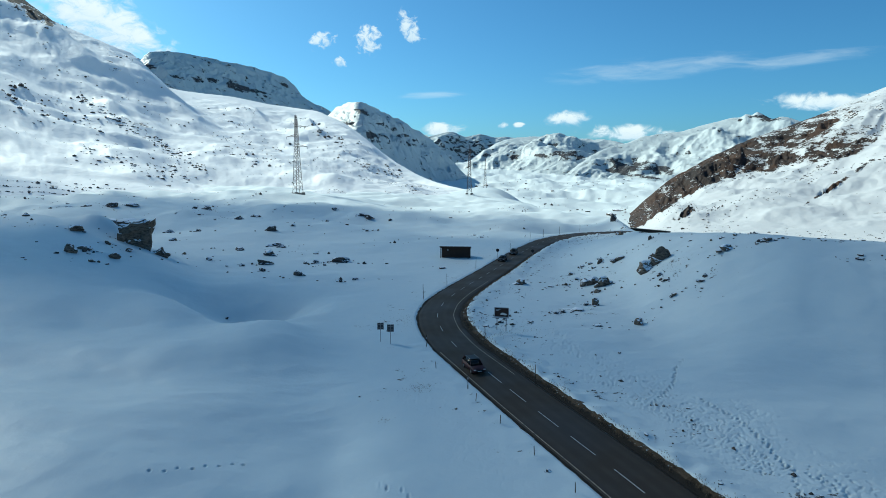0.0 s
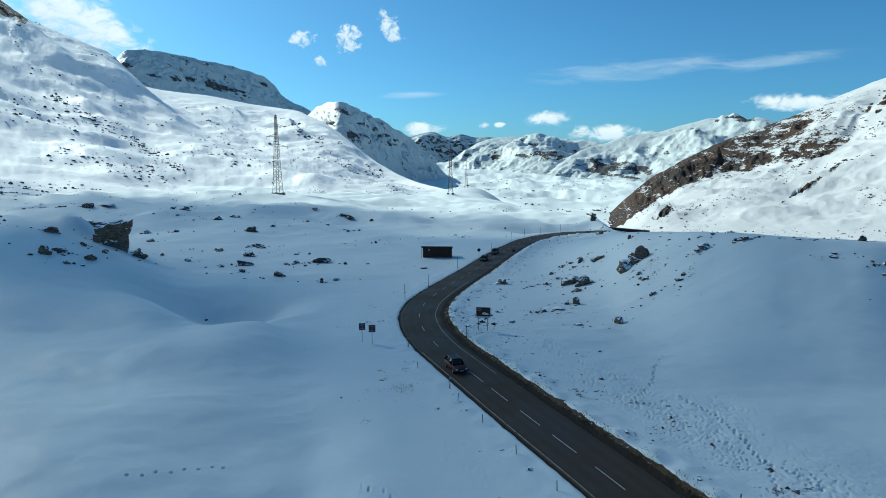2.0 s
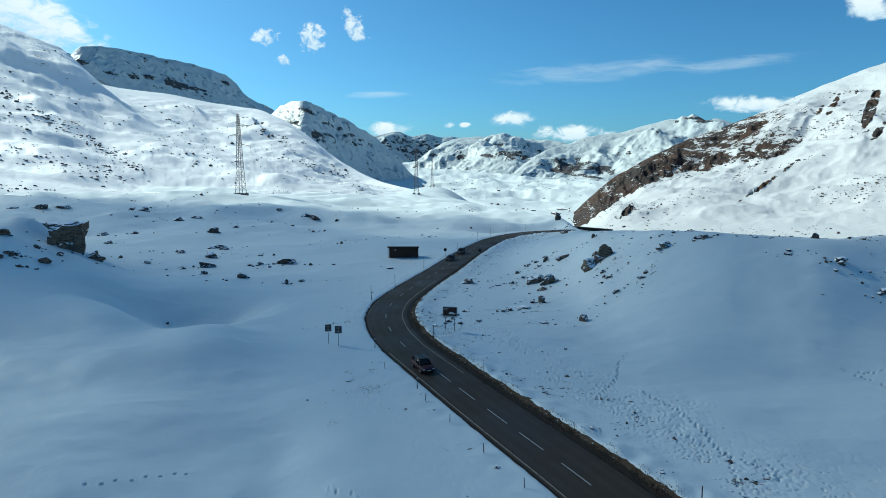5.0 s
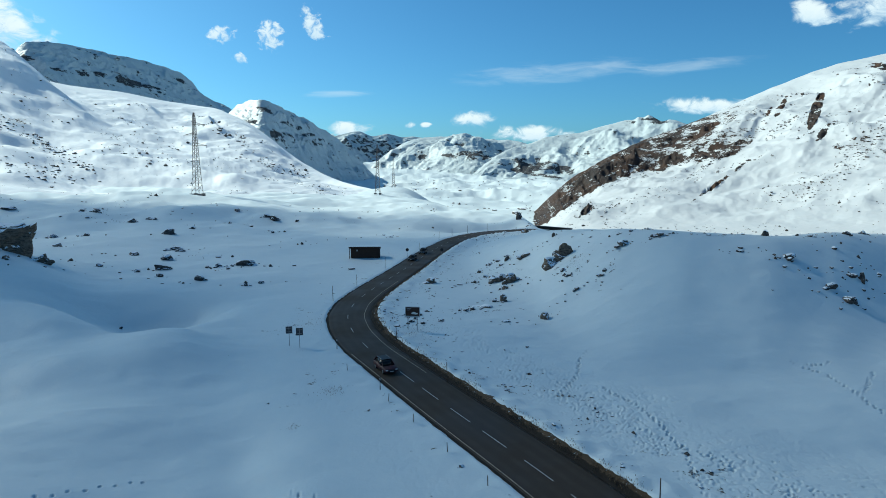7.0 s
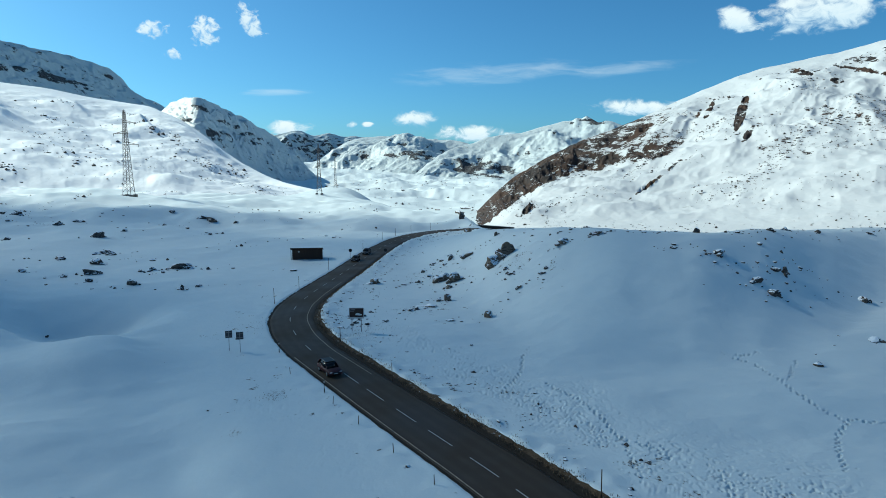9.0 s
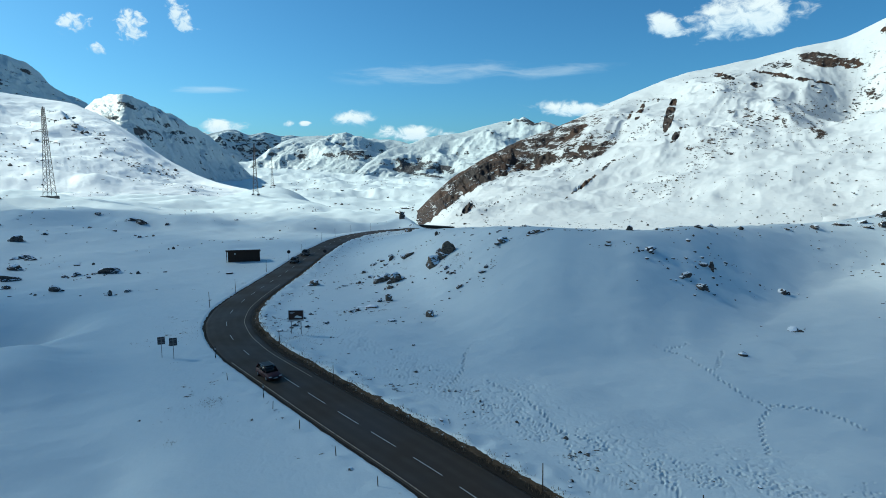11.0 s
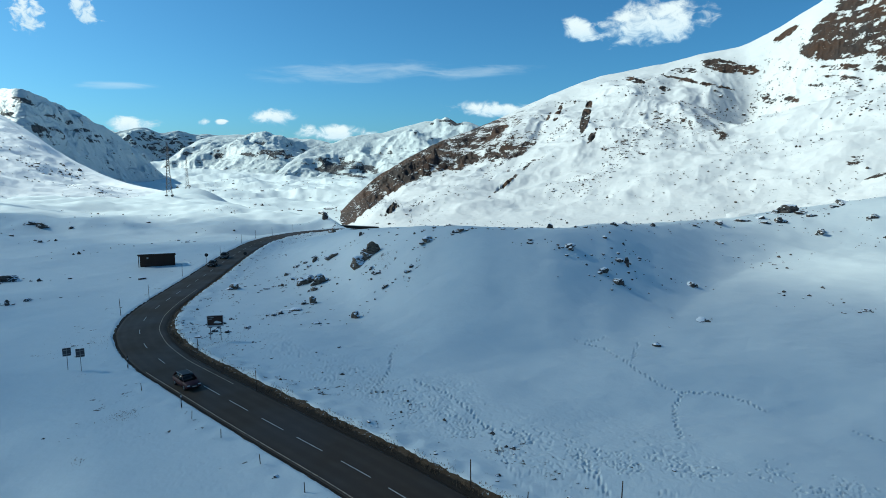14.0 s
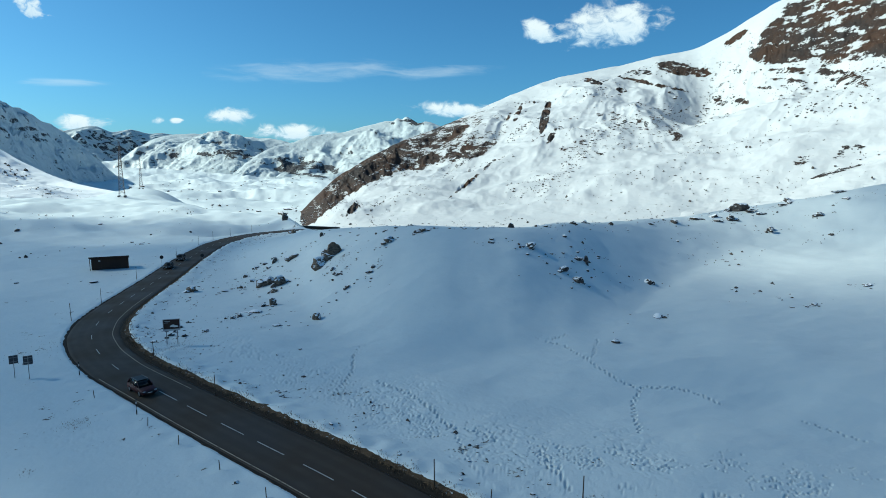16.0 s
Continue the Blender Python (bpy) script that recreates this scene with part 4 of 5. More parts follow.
HILL_ROCKS = [(44.3, 134.6, 4.7, 2.6), (48.6, 135.8, 4.0, 3.2), (46.4, 135.6, 3.4, 1.9), (44.0, 153.5, 3.2, 1.3), (41.2, 159.7, 1.5, 1.5), (34.4, 142.2, 3.8, 2.2), (36.4, 138.2, 3.7, 2.7),
               (33.6, 133.3, 1.8, 1.0), (30.9, 123.6, 1.9, 1.9), (26.4, 119.7, 3.4, 0.8), (35.0, 107.7, 1.9, 1.5), (18.3, 144.9, 3.3, 1.4), (57.0, 123.5, 3.7, 1.1), (43.8, 115.4, 1.6, 0.8),
               (63.9, 121.9, 2.5, 0.9), (32.6, 155.7, 1.5, 0.9), (29.0, 144.5, 1.1, 0.8), (45.2, 127.1, 1.2, 0.7), (71.7, 249.9, 2.9, 2.1), (52.1, 155.1, 1.1, 1.1)]
BROW_ROCKS = [(81.0, 104.4, 2.9, 1.0), (94.9, 101.7, 1.5, 2.1), (92.2, 102.0, 2.0, 0.9), (84.1, 97.4, 2.9, 1.1), (85.0, 94.2, 2.6, 1.2), (102.4, 106.0, 1.9, 0.7), (72.9, 107.5, 1.2, 0.5),
               (111.8, 99.0, 2.5, 1.2), (90.9, 78.1, 2.5, 0.9), (242.8, 170.4, 9.8, 3.8), (220.1, 156.0, 4.9, 2.0), (125.8, 69.2, 1.9, 0.7), (254.1, 140.7, 4.8, 1.6), (226.4, 142.9, 6.4, 2.0),
               (84.7, 116.7, 1.8, 1.3), (236.2, 126.1, 2.5, 1.2), (159.6, 75.8, 2.6, 0.7), (63.1, 121.7, 1.5, 0.8), (107.5, 120.8, 2.1, 0.9), (116.8, 126.8, 2.2, 1.1), (72.0, 116.9, 1.1, 0.5),
               (61.4, 129.8, 1.2, 0.7)]
CREST_ROCKS = [(205.9, 161.4, 6.2, 1.4), (217.0, 161.6, 5.4, 1.2), (244.6, 163.7, 7.0, 1.3), (180.5, 150.9, 4.3, 1.1), (271.4, 163.0, 9.8, 1.7), (161.4, 144.1, 2.4, 0.8), (306.9, 160.4, 7.6, 1.3),
               (241.5, 157.7, 4.2, 1.3), (211.7, 155.6, 3.4, 1.0), (262.4, 161.2, 5.1, 1.1), (275.8, 141.7, 4.0, 1.1), (132.3, 132.8, 2.4, 0.9), (94.7, 116.3, 1.4, 0.5)]
VERGE_ROCKS = [(12.3, 113.2, 1.1, 0.5), (10.2, 108.1, 1.4, 0.6), (7.5, 104.6, 1.2, 0.5), (12.1, 106.9, 1.2, 0.6), (21.8, 116.0, 1.5, 0.6), (23.2, 117.6, 1.3, 0.8), (29.0, 123.8, 1.2, 0.6),
               (45.1, 123.0, 1.5, 0.5), (37.0, 162.9, 1.9, 0.8), (39.2, 162.9, 1.5, 0.8), (38.6, 157.1, 2.1, 0.7), (32.7, 149.3, 1.7, 0.7), (49.0, 115.9, 1.4, 0.5), (15.8, 108.1, 1.0, 0.4),
               (27.4, 107.7, 1.7, 0.4), (25.3, 142.9, 1.9, 0.4), (9.7, 53.6, 0.6, 0.3), (-10.2, 73.2, 0.3, 0.2), (-45.6, 127.4, 1.0, 0.5), (26.7, 91.0, 0.7, 0.3)]


def crag(x, y, size, turn, tilt, mat, label, seed):
    """A broken block of rock with upright faces and a sloping top, split by joints."""
    w, d, h = size
    off = Vector((seed * 7.1, seed * 3.3, seed * 5.7))
    bm = bmesh.new()
    bmesh.ops.create_cube(bm, size=1.0)
    bmesh.ops.subdivide_edges(bm, edges=bm.edges[:], cuts=17, use_grid_fill=True)
    for v in bm.verts:
        c = Vector((v.co.x * w, v.co.y * d, (v.co.z + 0.5) * h))
        c.x += 0.10 * c.z * (v.co.y + 0.2)
        joint = noise.cell(Vector((c.x / 2.6, c.y / 2.2, c.z / 3.1)) + off)
        c += Vector((v.co.x, v.co.y, v.co.z * 0.8)) * (1.2 * joint - 0.7)
        c.z *= 1.0 + 0.30 * v.co.x + 0.2 * noise.noise(Vector((c.x / 3, c.y / 3, 0)) + off)
        c += 0.55 * noise.noise_vector(c / 2.4 + off) + 0.2 * noise.noise_vector(c / 0.7 + off)
        v.co = c
    ob = part("rock", bm, mat, None, label)
    ob.matrix_world = pose(x, y, float(ground(np.array([x]), np.array([y]))[0]) - 0.16 * h, 4, tilt, turn)
    return tagged(ob, label, "rock", "boulders on the knoll")


crag(-85.6, 171.0, (8.4, 6.0, 7.6), 24, 5, BOULDER, "huge brown block of rock with upright faces, snow on top", 3)
count = 0
for rows, mat, label, group in ((KNOLL_ROCKS, BOULDER, "brown weathered boulder with snow on its ledges, on the drifted knoll", "boulders on the knoll"),
                                (PLAIN_ROCKS, DARK_BOULDER, "dark snow-capped rock half buried in the snowy plain", "rocks on the plain"),
                                (FIELD_ROCKS, DARK_BOULDER, "dark rock with a snow cap standing out of the snowfield", "rocks on the snowfield"),
                                (HILL_ROCKS, BOULDER, "brown-grey boulder dusted with snow on the hillside", "boulders on the hill"),
                                (BROW_ROCKS, DARK_BOULDER, "dark rock breaking through snow on the hill", "rocks on the hill brow"),
                                (CREST_ROCKS, SCREE, "flat dark outcrop of rock and heath on the snowy crest", "outcrops on the crest"),
                                (VERGE_ROCKS, DARK_BOULDER, "small dark stone half covered by snow near the road", "stones near the road")):
    for x, y, w, h in rows:
        boulder(x, y, w, h * 1.12, mat, label, group, count, 0.9 if w > 5 else 0.5, 0.2 if h > 3 else 0.28)
        count += 1


def scatter(name, x, y, z, size, mat, label):
    """Many small angular stones in one mesh."""
    bm = bmesh.new()
    bmesh.ops.create_icosphere(bm, subdivisions=1, radius=0.5)
    base = np.array([v.co[:] for v in bm.verts])
    tri = np.array([[v.index for v in f.verts] for f in bm.faces])
    bm.free()
    n, q = len(x), len(base)
    jitter = 1 + rng.uniform(-0.35, 0.35, (n, q, 1))
    a = rng.uniform(0, 2 * math.pi, n)
    v = base[None] * jitter * np.stack([rng.uniform(0.7, 1.25, n), rng.uniform(0.6, 1.1, n), rng.uniform(0.55, 0.95, n)], -1)[:, None] * size[:, None, None]
    vx, vy = v[..., 0] * np.cos(a)[:, None] - v[..., 1] * np.sin(a)[:, None], v[..., 0] * np.sin(a)[:, None] + v[..., 1] * np.cos(a)[:, None]
    v = np.stack([vx + x[:, None], vy + y[:, None], v[..., 2] + z[:, None]], -1).reshape(-1, 3)
    f = (tri[None] + (np.arange(n) * q)[:, None, None]).reshape(-1, 3)
    me = bpy.data.meshes.new(name)
    me.from_pydata(v.tolist(), [], f.tolist())
    me.materials.append(mat)
    return tagged(new(name, me), label, "rocks", kind="stuff")


def on_slope(name, count, low, high, seed, cluster, cut):
    """Points spread over a slope, thick in some places and thin in others."""
    x, y, z = SLOPES[name]
    g = np.random.default_rng(seed)
    i = (g.uniform(low, high, count * 5) * (x.shape[0] - 1)).astype(int)
    j = g.integers(0, x.shape[1], count * 5)
    x, y, z = x[i, j], y[i, j], z[i, j]
    keep = np.nonzero(fbm(x / cluster, y / cluster, 3, seed) + g.normal(0, 0.12, len(x)) > cut)[0][:count]
    return x[keep] + g.normal(0, 1.5, len(keep)), y[keep] + g.normal(0, 1.5, len(keep)), z[keep]


def on_line(name, lines, seed):
    """Points along lines on a slope, given by azimuth and angle at both ends, spread and number."""
    x, y, z = SLOPES[name]
    g = np.random.default_rng(seed)
    az, el = np.degrees(np.arctan2(x[-1], y[-1])), np.degrees(np.arctan2(z - EYE, np.hypot(x, y)))
    out = []
    for a0, e0, a1, e1, wide, n in lines:
        f = g.random(n)
        j = np.clip(np.searchsorted(az, a0 + (a1 - a0) * f + g.normal(0, wide, n)), 0, len(az) - 1)
        want = e0 + (e1 - e0) * f + g.normal(0, wide, n)
        i = np.argmin(np.abs(el[:, j] - want[None]), axis=0)
        out.append(np.stack([x[i, j], y[i, j], z[i, j]]))
    return np.concatenate(out, axis=1)


x, y, z = on_line("mountain_left_slope", [(-30, 5.2, -20.8, -0.6, 0.22, 240), (-30, 0.8, -22, -0.9, 0.5, 160), (-36, -1.6, -27, -2.4, 0.35, 130), (-20, 1.5, -14, 0.2, 0.6, 90), (-7.5, 0.0, -4, -1.0, 0.3, 80),
                                          (-35, 5.2, -28, 3.0, 0.6, 130), (-12.5, 3.6, -9, 2.0, 0.3, 60)], 21)
scatter("scree_moraine", x, y, z, np.minimum(rng.lognormal(0.5, 0.55, len(x)), 5) * np.hypot(x, y) / 700, SCREE, "dark rocks lined up along a snowy moraine")
x, y, z = on_line("mountain_right", [(35.5, 3.2, 31.0, -0.2, 0.12, 120), (34.5, 2.5, 29.8, -1.0, 0.12, 90), (38.0, 4.2, 35.5, 2.0, 0.2, 70), (44, 3.4, 41, 0.4, 0.5, 160), (42, 0.5, 38, -2.4, 0.4, 120),
                                     (50, 4.5, 44, 3.2, 0.5, 200), (57, 6.5, 60, 5.0, 0.8, 150), (53, 6.2, 51, 2.0, 0.3, 90)], 22)
scatter("scree_streaks", x, y, z, np.minimum(rng.lognormal(0.3, 0.5, len(x)), 4) * np.hypot(x, y) / 700, SCREE, "streaks of dark stones down the steep snow")
x, y, z = on_slope("mountain_left_slope", 1700, 0.02, 0.75, 3, 90, 0.20)
scatter("scree_left", x, y, z, np.minimum(rng.lognormal(0.1, 0.5, len(x)), 4) * np.hypot(x, y) / 700, SCREE, "small dark rocks scattered over the sunlit slope")
x, y, z = on_slope("mountain_right", 4600, 0.02, 0.92, 4, 90, 0.12)
scatter("scree_right", x, y, z, np.minimum(rng.lognormal(0.1, 0.5, len(x)), 3.6) * np.hypot(x, y) / 700, SCREE, "small dark rocks scattered over the steep mountainside")
x, y, z = on_slope("mountain_right_bench", 260, 0.1, 0.95, 6, 60, 0.15)
scatter("scree_bench", x, y, z, rng.lognormal(0.1, 0.5, len(x)), SCREE, "loose dark stones on the low snow bench")
for name, count_n, a0, a1, r0, r1, cut, big, seed in (("stones_plain", 420, -42, 8, 160, 460, 0.2, 0.8, 7), ("stones_hill", 420, 12, 66, 100, 330, 0.2, 0.6, 8), ("stones_valley", 260, 2, 20, 700, 2200, 0.1, 4.0, 9)):
    g = np.random.default_rng(seed)
    a, r = np.radians(g.uniform(a0, a1, count_n * 6)), np.sqrt(g.uniform(r0 ** 2, r1 ** 2, count_n * 6))
    x, y = r * np.sin(a), r * np.cos(a)
    keep = np.nonzero((fbm(x / 38, y / 38, 3, seed) > cut) & (np.abs(road_offset(x, y)) > 7))[0][:count_n]
    x, y = x[keep], y[keep]
    scatter(name, x, y, ground(x, y), big * np.minimum(g.lognormal(-0.2, 0.55, len(x)), 3), SCREE, "small dark stones showing through the snow")


def round_rocks(name, rows, each, along, seed, big, label):
    """Small stones strewn about larger rocks, drawn out along the lie of the ground."""
    g = np.random.default_rng(seed)
    p = np.repeat(np.array([(x, y, w) for x, y, w, h in rows]), each, axis=0)
    reach = 1.2 + 0.7 * p[:, 2]
    a, b = g.normal(0, 1.0, len(p)) * reach * 1.5, g.normal(0, 0.45, len(p)) * reach
    c, k = math.cos(radians(along)), math.sin(radians(along))
    x, y = p[:, 0] + a * c - b * k, p[:, 1] + a * k + b * c
    keep = np.abs(road_offset(x, y)) > 6.5
    x, y = x[keep], y[keep]
    scatter(name, x, y, ground(x, y), big * np.minimum(g.lognormal(-0.1, 0.45, len(x)), 1.7), SCREE, label)


round_rocks("stones_about_hill_rocks", HILL_ROCKS + VERGE_ROCKS[:-4], 9, 35, 31, 0.42, "small dark stones strewn about the hillside boulders")
round_rocks("stones_about_knoll_rocks", KNOLL_ROCKS + PLAIN_ROCKS + FIELD_ROCKS, 4, 10, 32, 0.6, "small dark stones about the rocks on the plain")
round_rocks("stones_about_brow_rocks", BROW_ROCKS + CREST_ROCKS, 9, -10, 33, 0.55, "small dark stones and heath about the rocks on the brow")
g = np.random.default_rng(34)
k = g.integers(100, n_road - 60, 2600)
o = HALF + 2.6 + np.abs(g.normal(0, 5.5, len(k)))
x, y = SX[k] + STY[k] * o, SY[k] - STX[k] * o
keep = (fbm(x / 5, y / 5, 3, 35) > 0.12) & (np.hypot(x, y) < 260)
x, y = x[keep], y[keep]
scatter("stones_verge", x, y, ground(x, y), np.minimum(g.lognormal(-1.5, 0.5, len(x)), 0.7), SCREE, "fine dark stones and turf crumbs in the crusted snow by the road")


# ---- snow poles, stakes and marker posts along the road ----
def snow_pole(x, y, tall, lean, label):
    bm = bmesh.new()
    bar(bm, (0, 0, -0.4), (0.02, 0.01, tall), 0.06, 0.045, 8)
    ob = part("snow_pole", bm, POLE_WOOD, None, label, True)
    ob.matrix_world = pose(x, y, float(ground(np.array([x]), np.array([y]))[0]), lean, lean * 0.6, x * 40)
    return tagged(ob, label, "snow pole", "snow poles along the road")


for k, (x, y) in enumerate([(-4.2, 104.8), (-4.0, 126.8), (1.0, 140.9), (9.0, 166.3), (21.9, 199.1), (32.3, 228.2), (39.5, 241.9), (47.6, 251.5), (58.0, 261.0), (6.8, 95.8), (12.0, 76.9), (24.6, 44.4), (33.3, 35.3)]):
    snow_pole(x, y, 3.2 if k < 9 else 3.0, (-2.0, 1.5, -1.0, 0.5, 2.0)[k % 5], "thin dark wooden snow pole at the road edge")
for x, y in ((-0.9, 82.7), (4.0, 70.6), (6.3, 64.2), (8.9, 56.7), (11.4, 49.8), (16.2, 67.5), (27.2, 39.5)):
    bm = bmesh.new()
    bar(bm, (0, 0, -0.3), (0.03, 0.02, 0.95), 0.045, 0.04, 8)
    ob = part("stake", bm, POLE_WOOD, None, "", True)
    ob.matrix_world = pose(x, y, float(ground(np.array([x]), np.array([y]))[0]), 4, -3, x * 30)
    tagged(ob, "short dark wooden stake in the snow bank", "stake", "stakes along the road")
for x, y in ((-2.5, 92.9), (3.2, 74.8)):
    post = thing("marker_post", x, y, 0, "black and pale striped marker post beside the bend", "marker post", "marker posts")
    for z0, z1, mat in ((-0.3, 0.55, BLACK), (0.55, 0.85, SIGN_GREY), (0.85, 1.25, BLACK), (1.25, 1.5, SIGN_GREY), (1.5, 1.8, BLACK)):
        bm = bmesh.new()
        bar(bm, (0, 0, z0), (0, 0, z1), 0.065, 0.065, 10)
        part("band", bm, mat, post)


# ---- signs ----
def square_sign(x, y, turn, tall, w):
    sign = thing("road_sign", x, y, turn, "square road sign, dark grey back, on a steel post", "road sign", "pair of road signs")
    bm = bmesh.new()
    bar(bm, (0, 0, -0.3), (0, 0, tall), 0.045, 0.045, 10)
    part("post", bm, STEEL, sign)
    bm = bmesh.new()
    box(bm, (-w / 2, 0.05, tall - w * 1.08), (w / 2, 0.09, tall + 0.03), 0.012)
    plate = part("plate", bm, PLATE, sign)
    for h in (0.25, 0.8):
        bm = bmesh.new()
        box(bm, (-w * 0.4, -0.02, tall - w * h - 0.03), (w * 0.4, 0.05, tall - w * h + 0.03))
        part("bracket", bm, STEEL, plate)


square_sign(-9.9, 96.4, 8, 3.05, 1.0)
square_sign(-8.2, 95.0, 5, 3.1, 1.05)

board = thing("information_sign", 10.0, 102.5, -12, "brown information sign with a white picture on two steel posts", "information sign")
for x in (-0.78, 0.78):
    bm = bmesh.new()
    box(bm, (x - 0.06, 0.0, -0.4), (x + 0.06, 0.1, 2.6), 0.01)
    part("post", bm, STEEL, board)
bm = bmesh.new()
box(bm, (-1.25, -0.08, 2.25), (1.25, 0.0, 4.1), 0.02)
panel = part("panel", bm, SIGN_GREY, board)
bm = bmesh.new()
box(bm, (-1.14, -0.10, 2.52), (1.14, -0.084, 4.0), 0.004)
part("face", bm, SIGN_BROWN, panel)
bm = bmesh.new()
outline = [(-0.25, 2.86), (0.1, 2.83), (0.55, 2.78), (0.95, 2.84), (0.9, 3.0), (0.62, 3.08), (0.3, 3.22), (0.05, 3.2), (-0.2, 3.0)]
low = [bm.verts.new((x, -0.104, z)) for x, z in outline]
high = [bm.verts.new((x, -0.112, z)) for x, z in outline]
bm.faces.new(high)
for i in range(len(low)):
    bm.faces.new((low[i], low[(i + 1) % len(low)], high[(i + 1) % len(low)], high[i]))
part("picture", bm, SIGN_WHITE, panel, "white shape on the brown face")
for z, w in ((3.72, 0.8), (3.5, 0.55)):
    bm = bmesh.new()
    box(bm, (-1.0, -0.11, z), (-1.0 + w, -0.102, z + 0.07))
    part("lettering", bm, SIGN_GREY, panel)


def round_sign(x, y, turn, tall, radius):
    sign = thing("round_sign", x, y, turn, "round traffic sign with a dark back on a thin post", "road sign", "round signs by the road")
    bm = bmesh.new()
    bar(bm, (0, 0, -0.3), (0, 0, tall + radius * 0.5), 0.04, 0.04, 8)
    part("post", bm, STEEL, sign)
    bm = bmesh.new()
    disc(bm, (0, -0.06, tall), (0, 1, 0), radius, 0.03)
    part("plate", bm, BLACK, sign)
    return sign


round_sign(16.6, 186.0, 10, 2.5, 0.5)
round_sign(27.3, 186.5, -10, 1.6, 0.5)


# ---- hut ----
hut = thing("hut", 3.9, 187.6, -4, "dark weathered timber hut with a low roof tilted back, in the snow", "hut")
W, D, H = 8.6, 4.2, 3.1
for name, lo, hi in (("front_wall", (-W / 2, 0, -0.6), (W / 2, 0.18, H)), ("back_wall", (-W / 2, D - 0.18, -0.6), (W / 2, D, H)),
                     ("side_wall", (-W / 2, 0.18, -0.6), (-W / 2 + 0.18, D - 0.18, H)), ("side_wall", (W / 2 - 0.18, 0.18, -0.6), (W / 2, D - 0.18, H))):
    bm = bmesh.new()
    box(bm, lo, hi, 0.02)
    for v in bm.verts:
        v.co.z -= 0.19 * max(v.co.y, 0) * (v.co.z > 1)
    wall = part(name, bm, WOOD, hut)
    if name == "front_wall":
        x = -W / 2 + 0.1
        while x < W / 2 - 0.2:
            bm = bmesh.new()
            box(bm, (x, -0.035, -0.5), (x + 0.34, -0.003, H - 0.05), 0.006)
            part("board", bm, WOOD, wall)
            x += 0.36
        # a window, built as a plain pale panel for its light patch
        bm = bmesh.new()
        box(bm, (-W / 2 + 1.7, -0.06, H - 0.95), (-W / 2 + 2.15, -0.038, H - 0.5), 0.01)
        part("notice", bm, SIGN_GREY, wall, "small window shown as a pale panel on the boards")
# roof tilted back to fit the camera's view, its top hidden from the eye
bm = bmesh.new()
box(bm, (-W / 2 - 0.55, -0.7, 0), (W / 2 + 0.45, D + 0.5, 0.24), 0.04, pose(0, 0, H + 0.03, -10.5))
roof = part("roof", bm, WOOD, hut)
bm = bmesh.new()
box(bm, (-W / 2 - 0.56, -0.78, -0.04), (W / 2 + 0.46, -0.70, 0.3), 0.01, pose(0, 0, H + 0.03, -10.5))
part("fascia", bm, WOOD, roof)
for x in (-W / 2 - 0.3, W / 2 + 0.2):
    bm = bmesh.new()
    bar(bm, (x, -0.5, -0.5), (x, -0.5, H + 0.05), 0.09, 0.09, 8)
    part("post", bm, WOOD, hut)


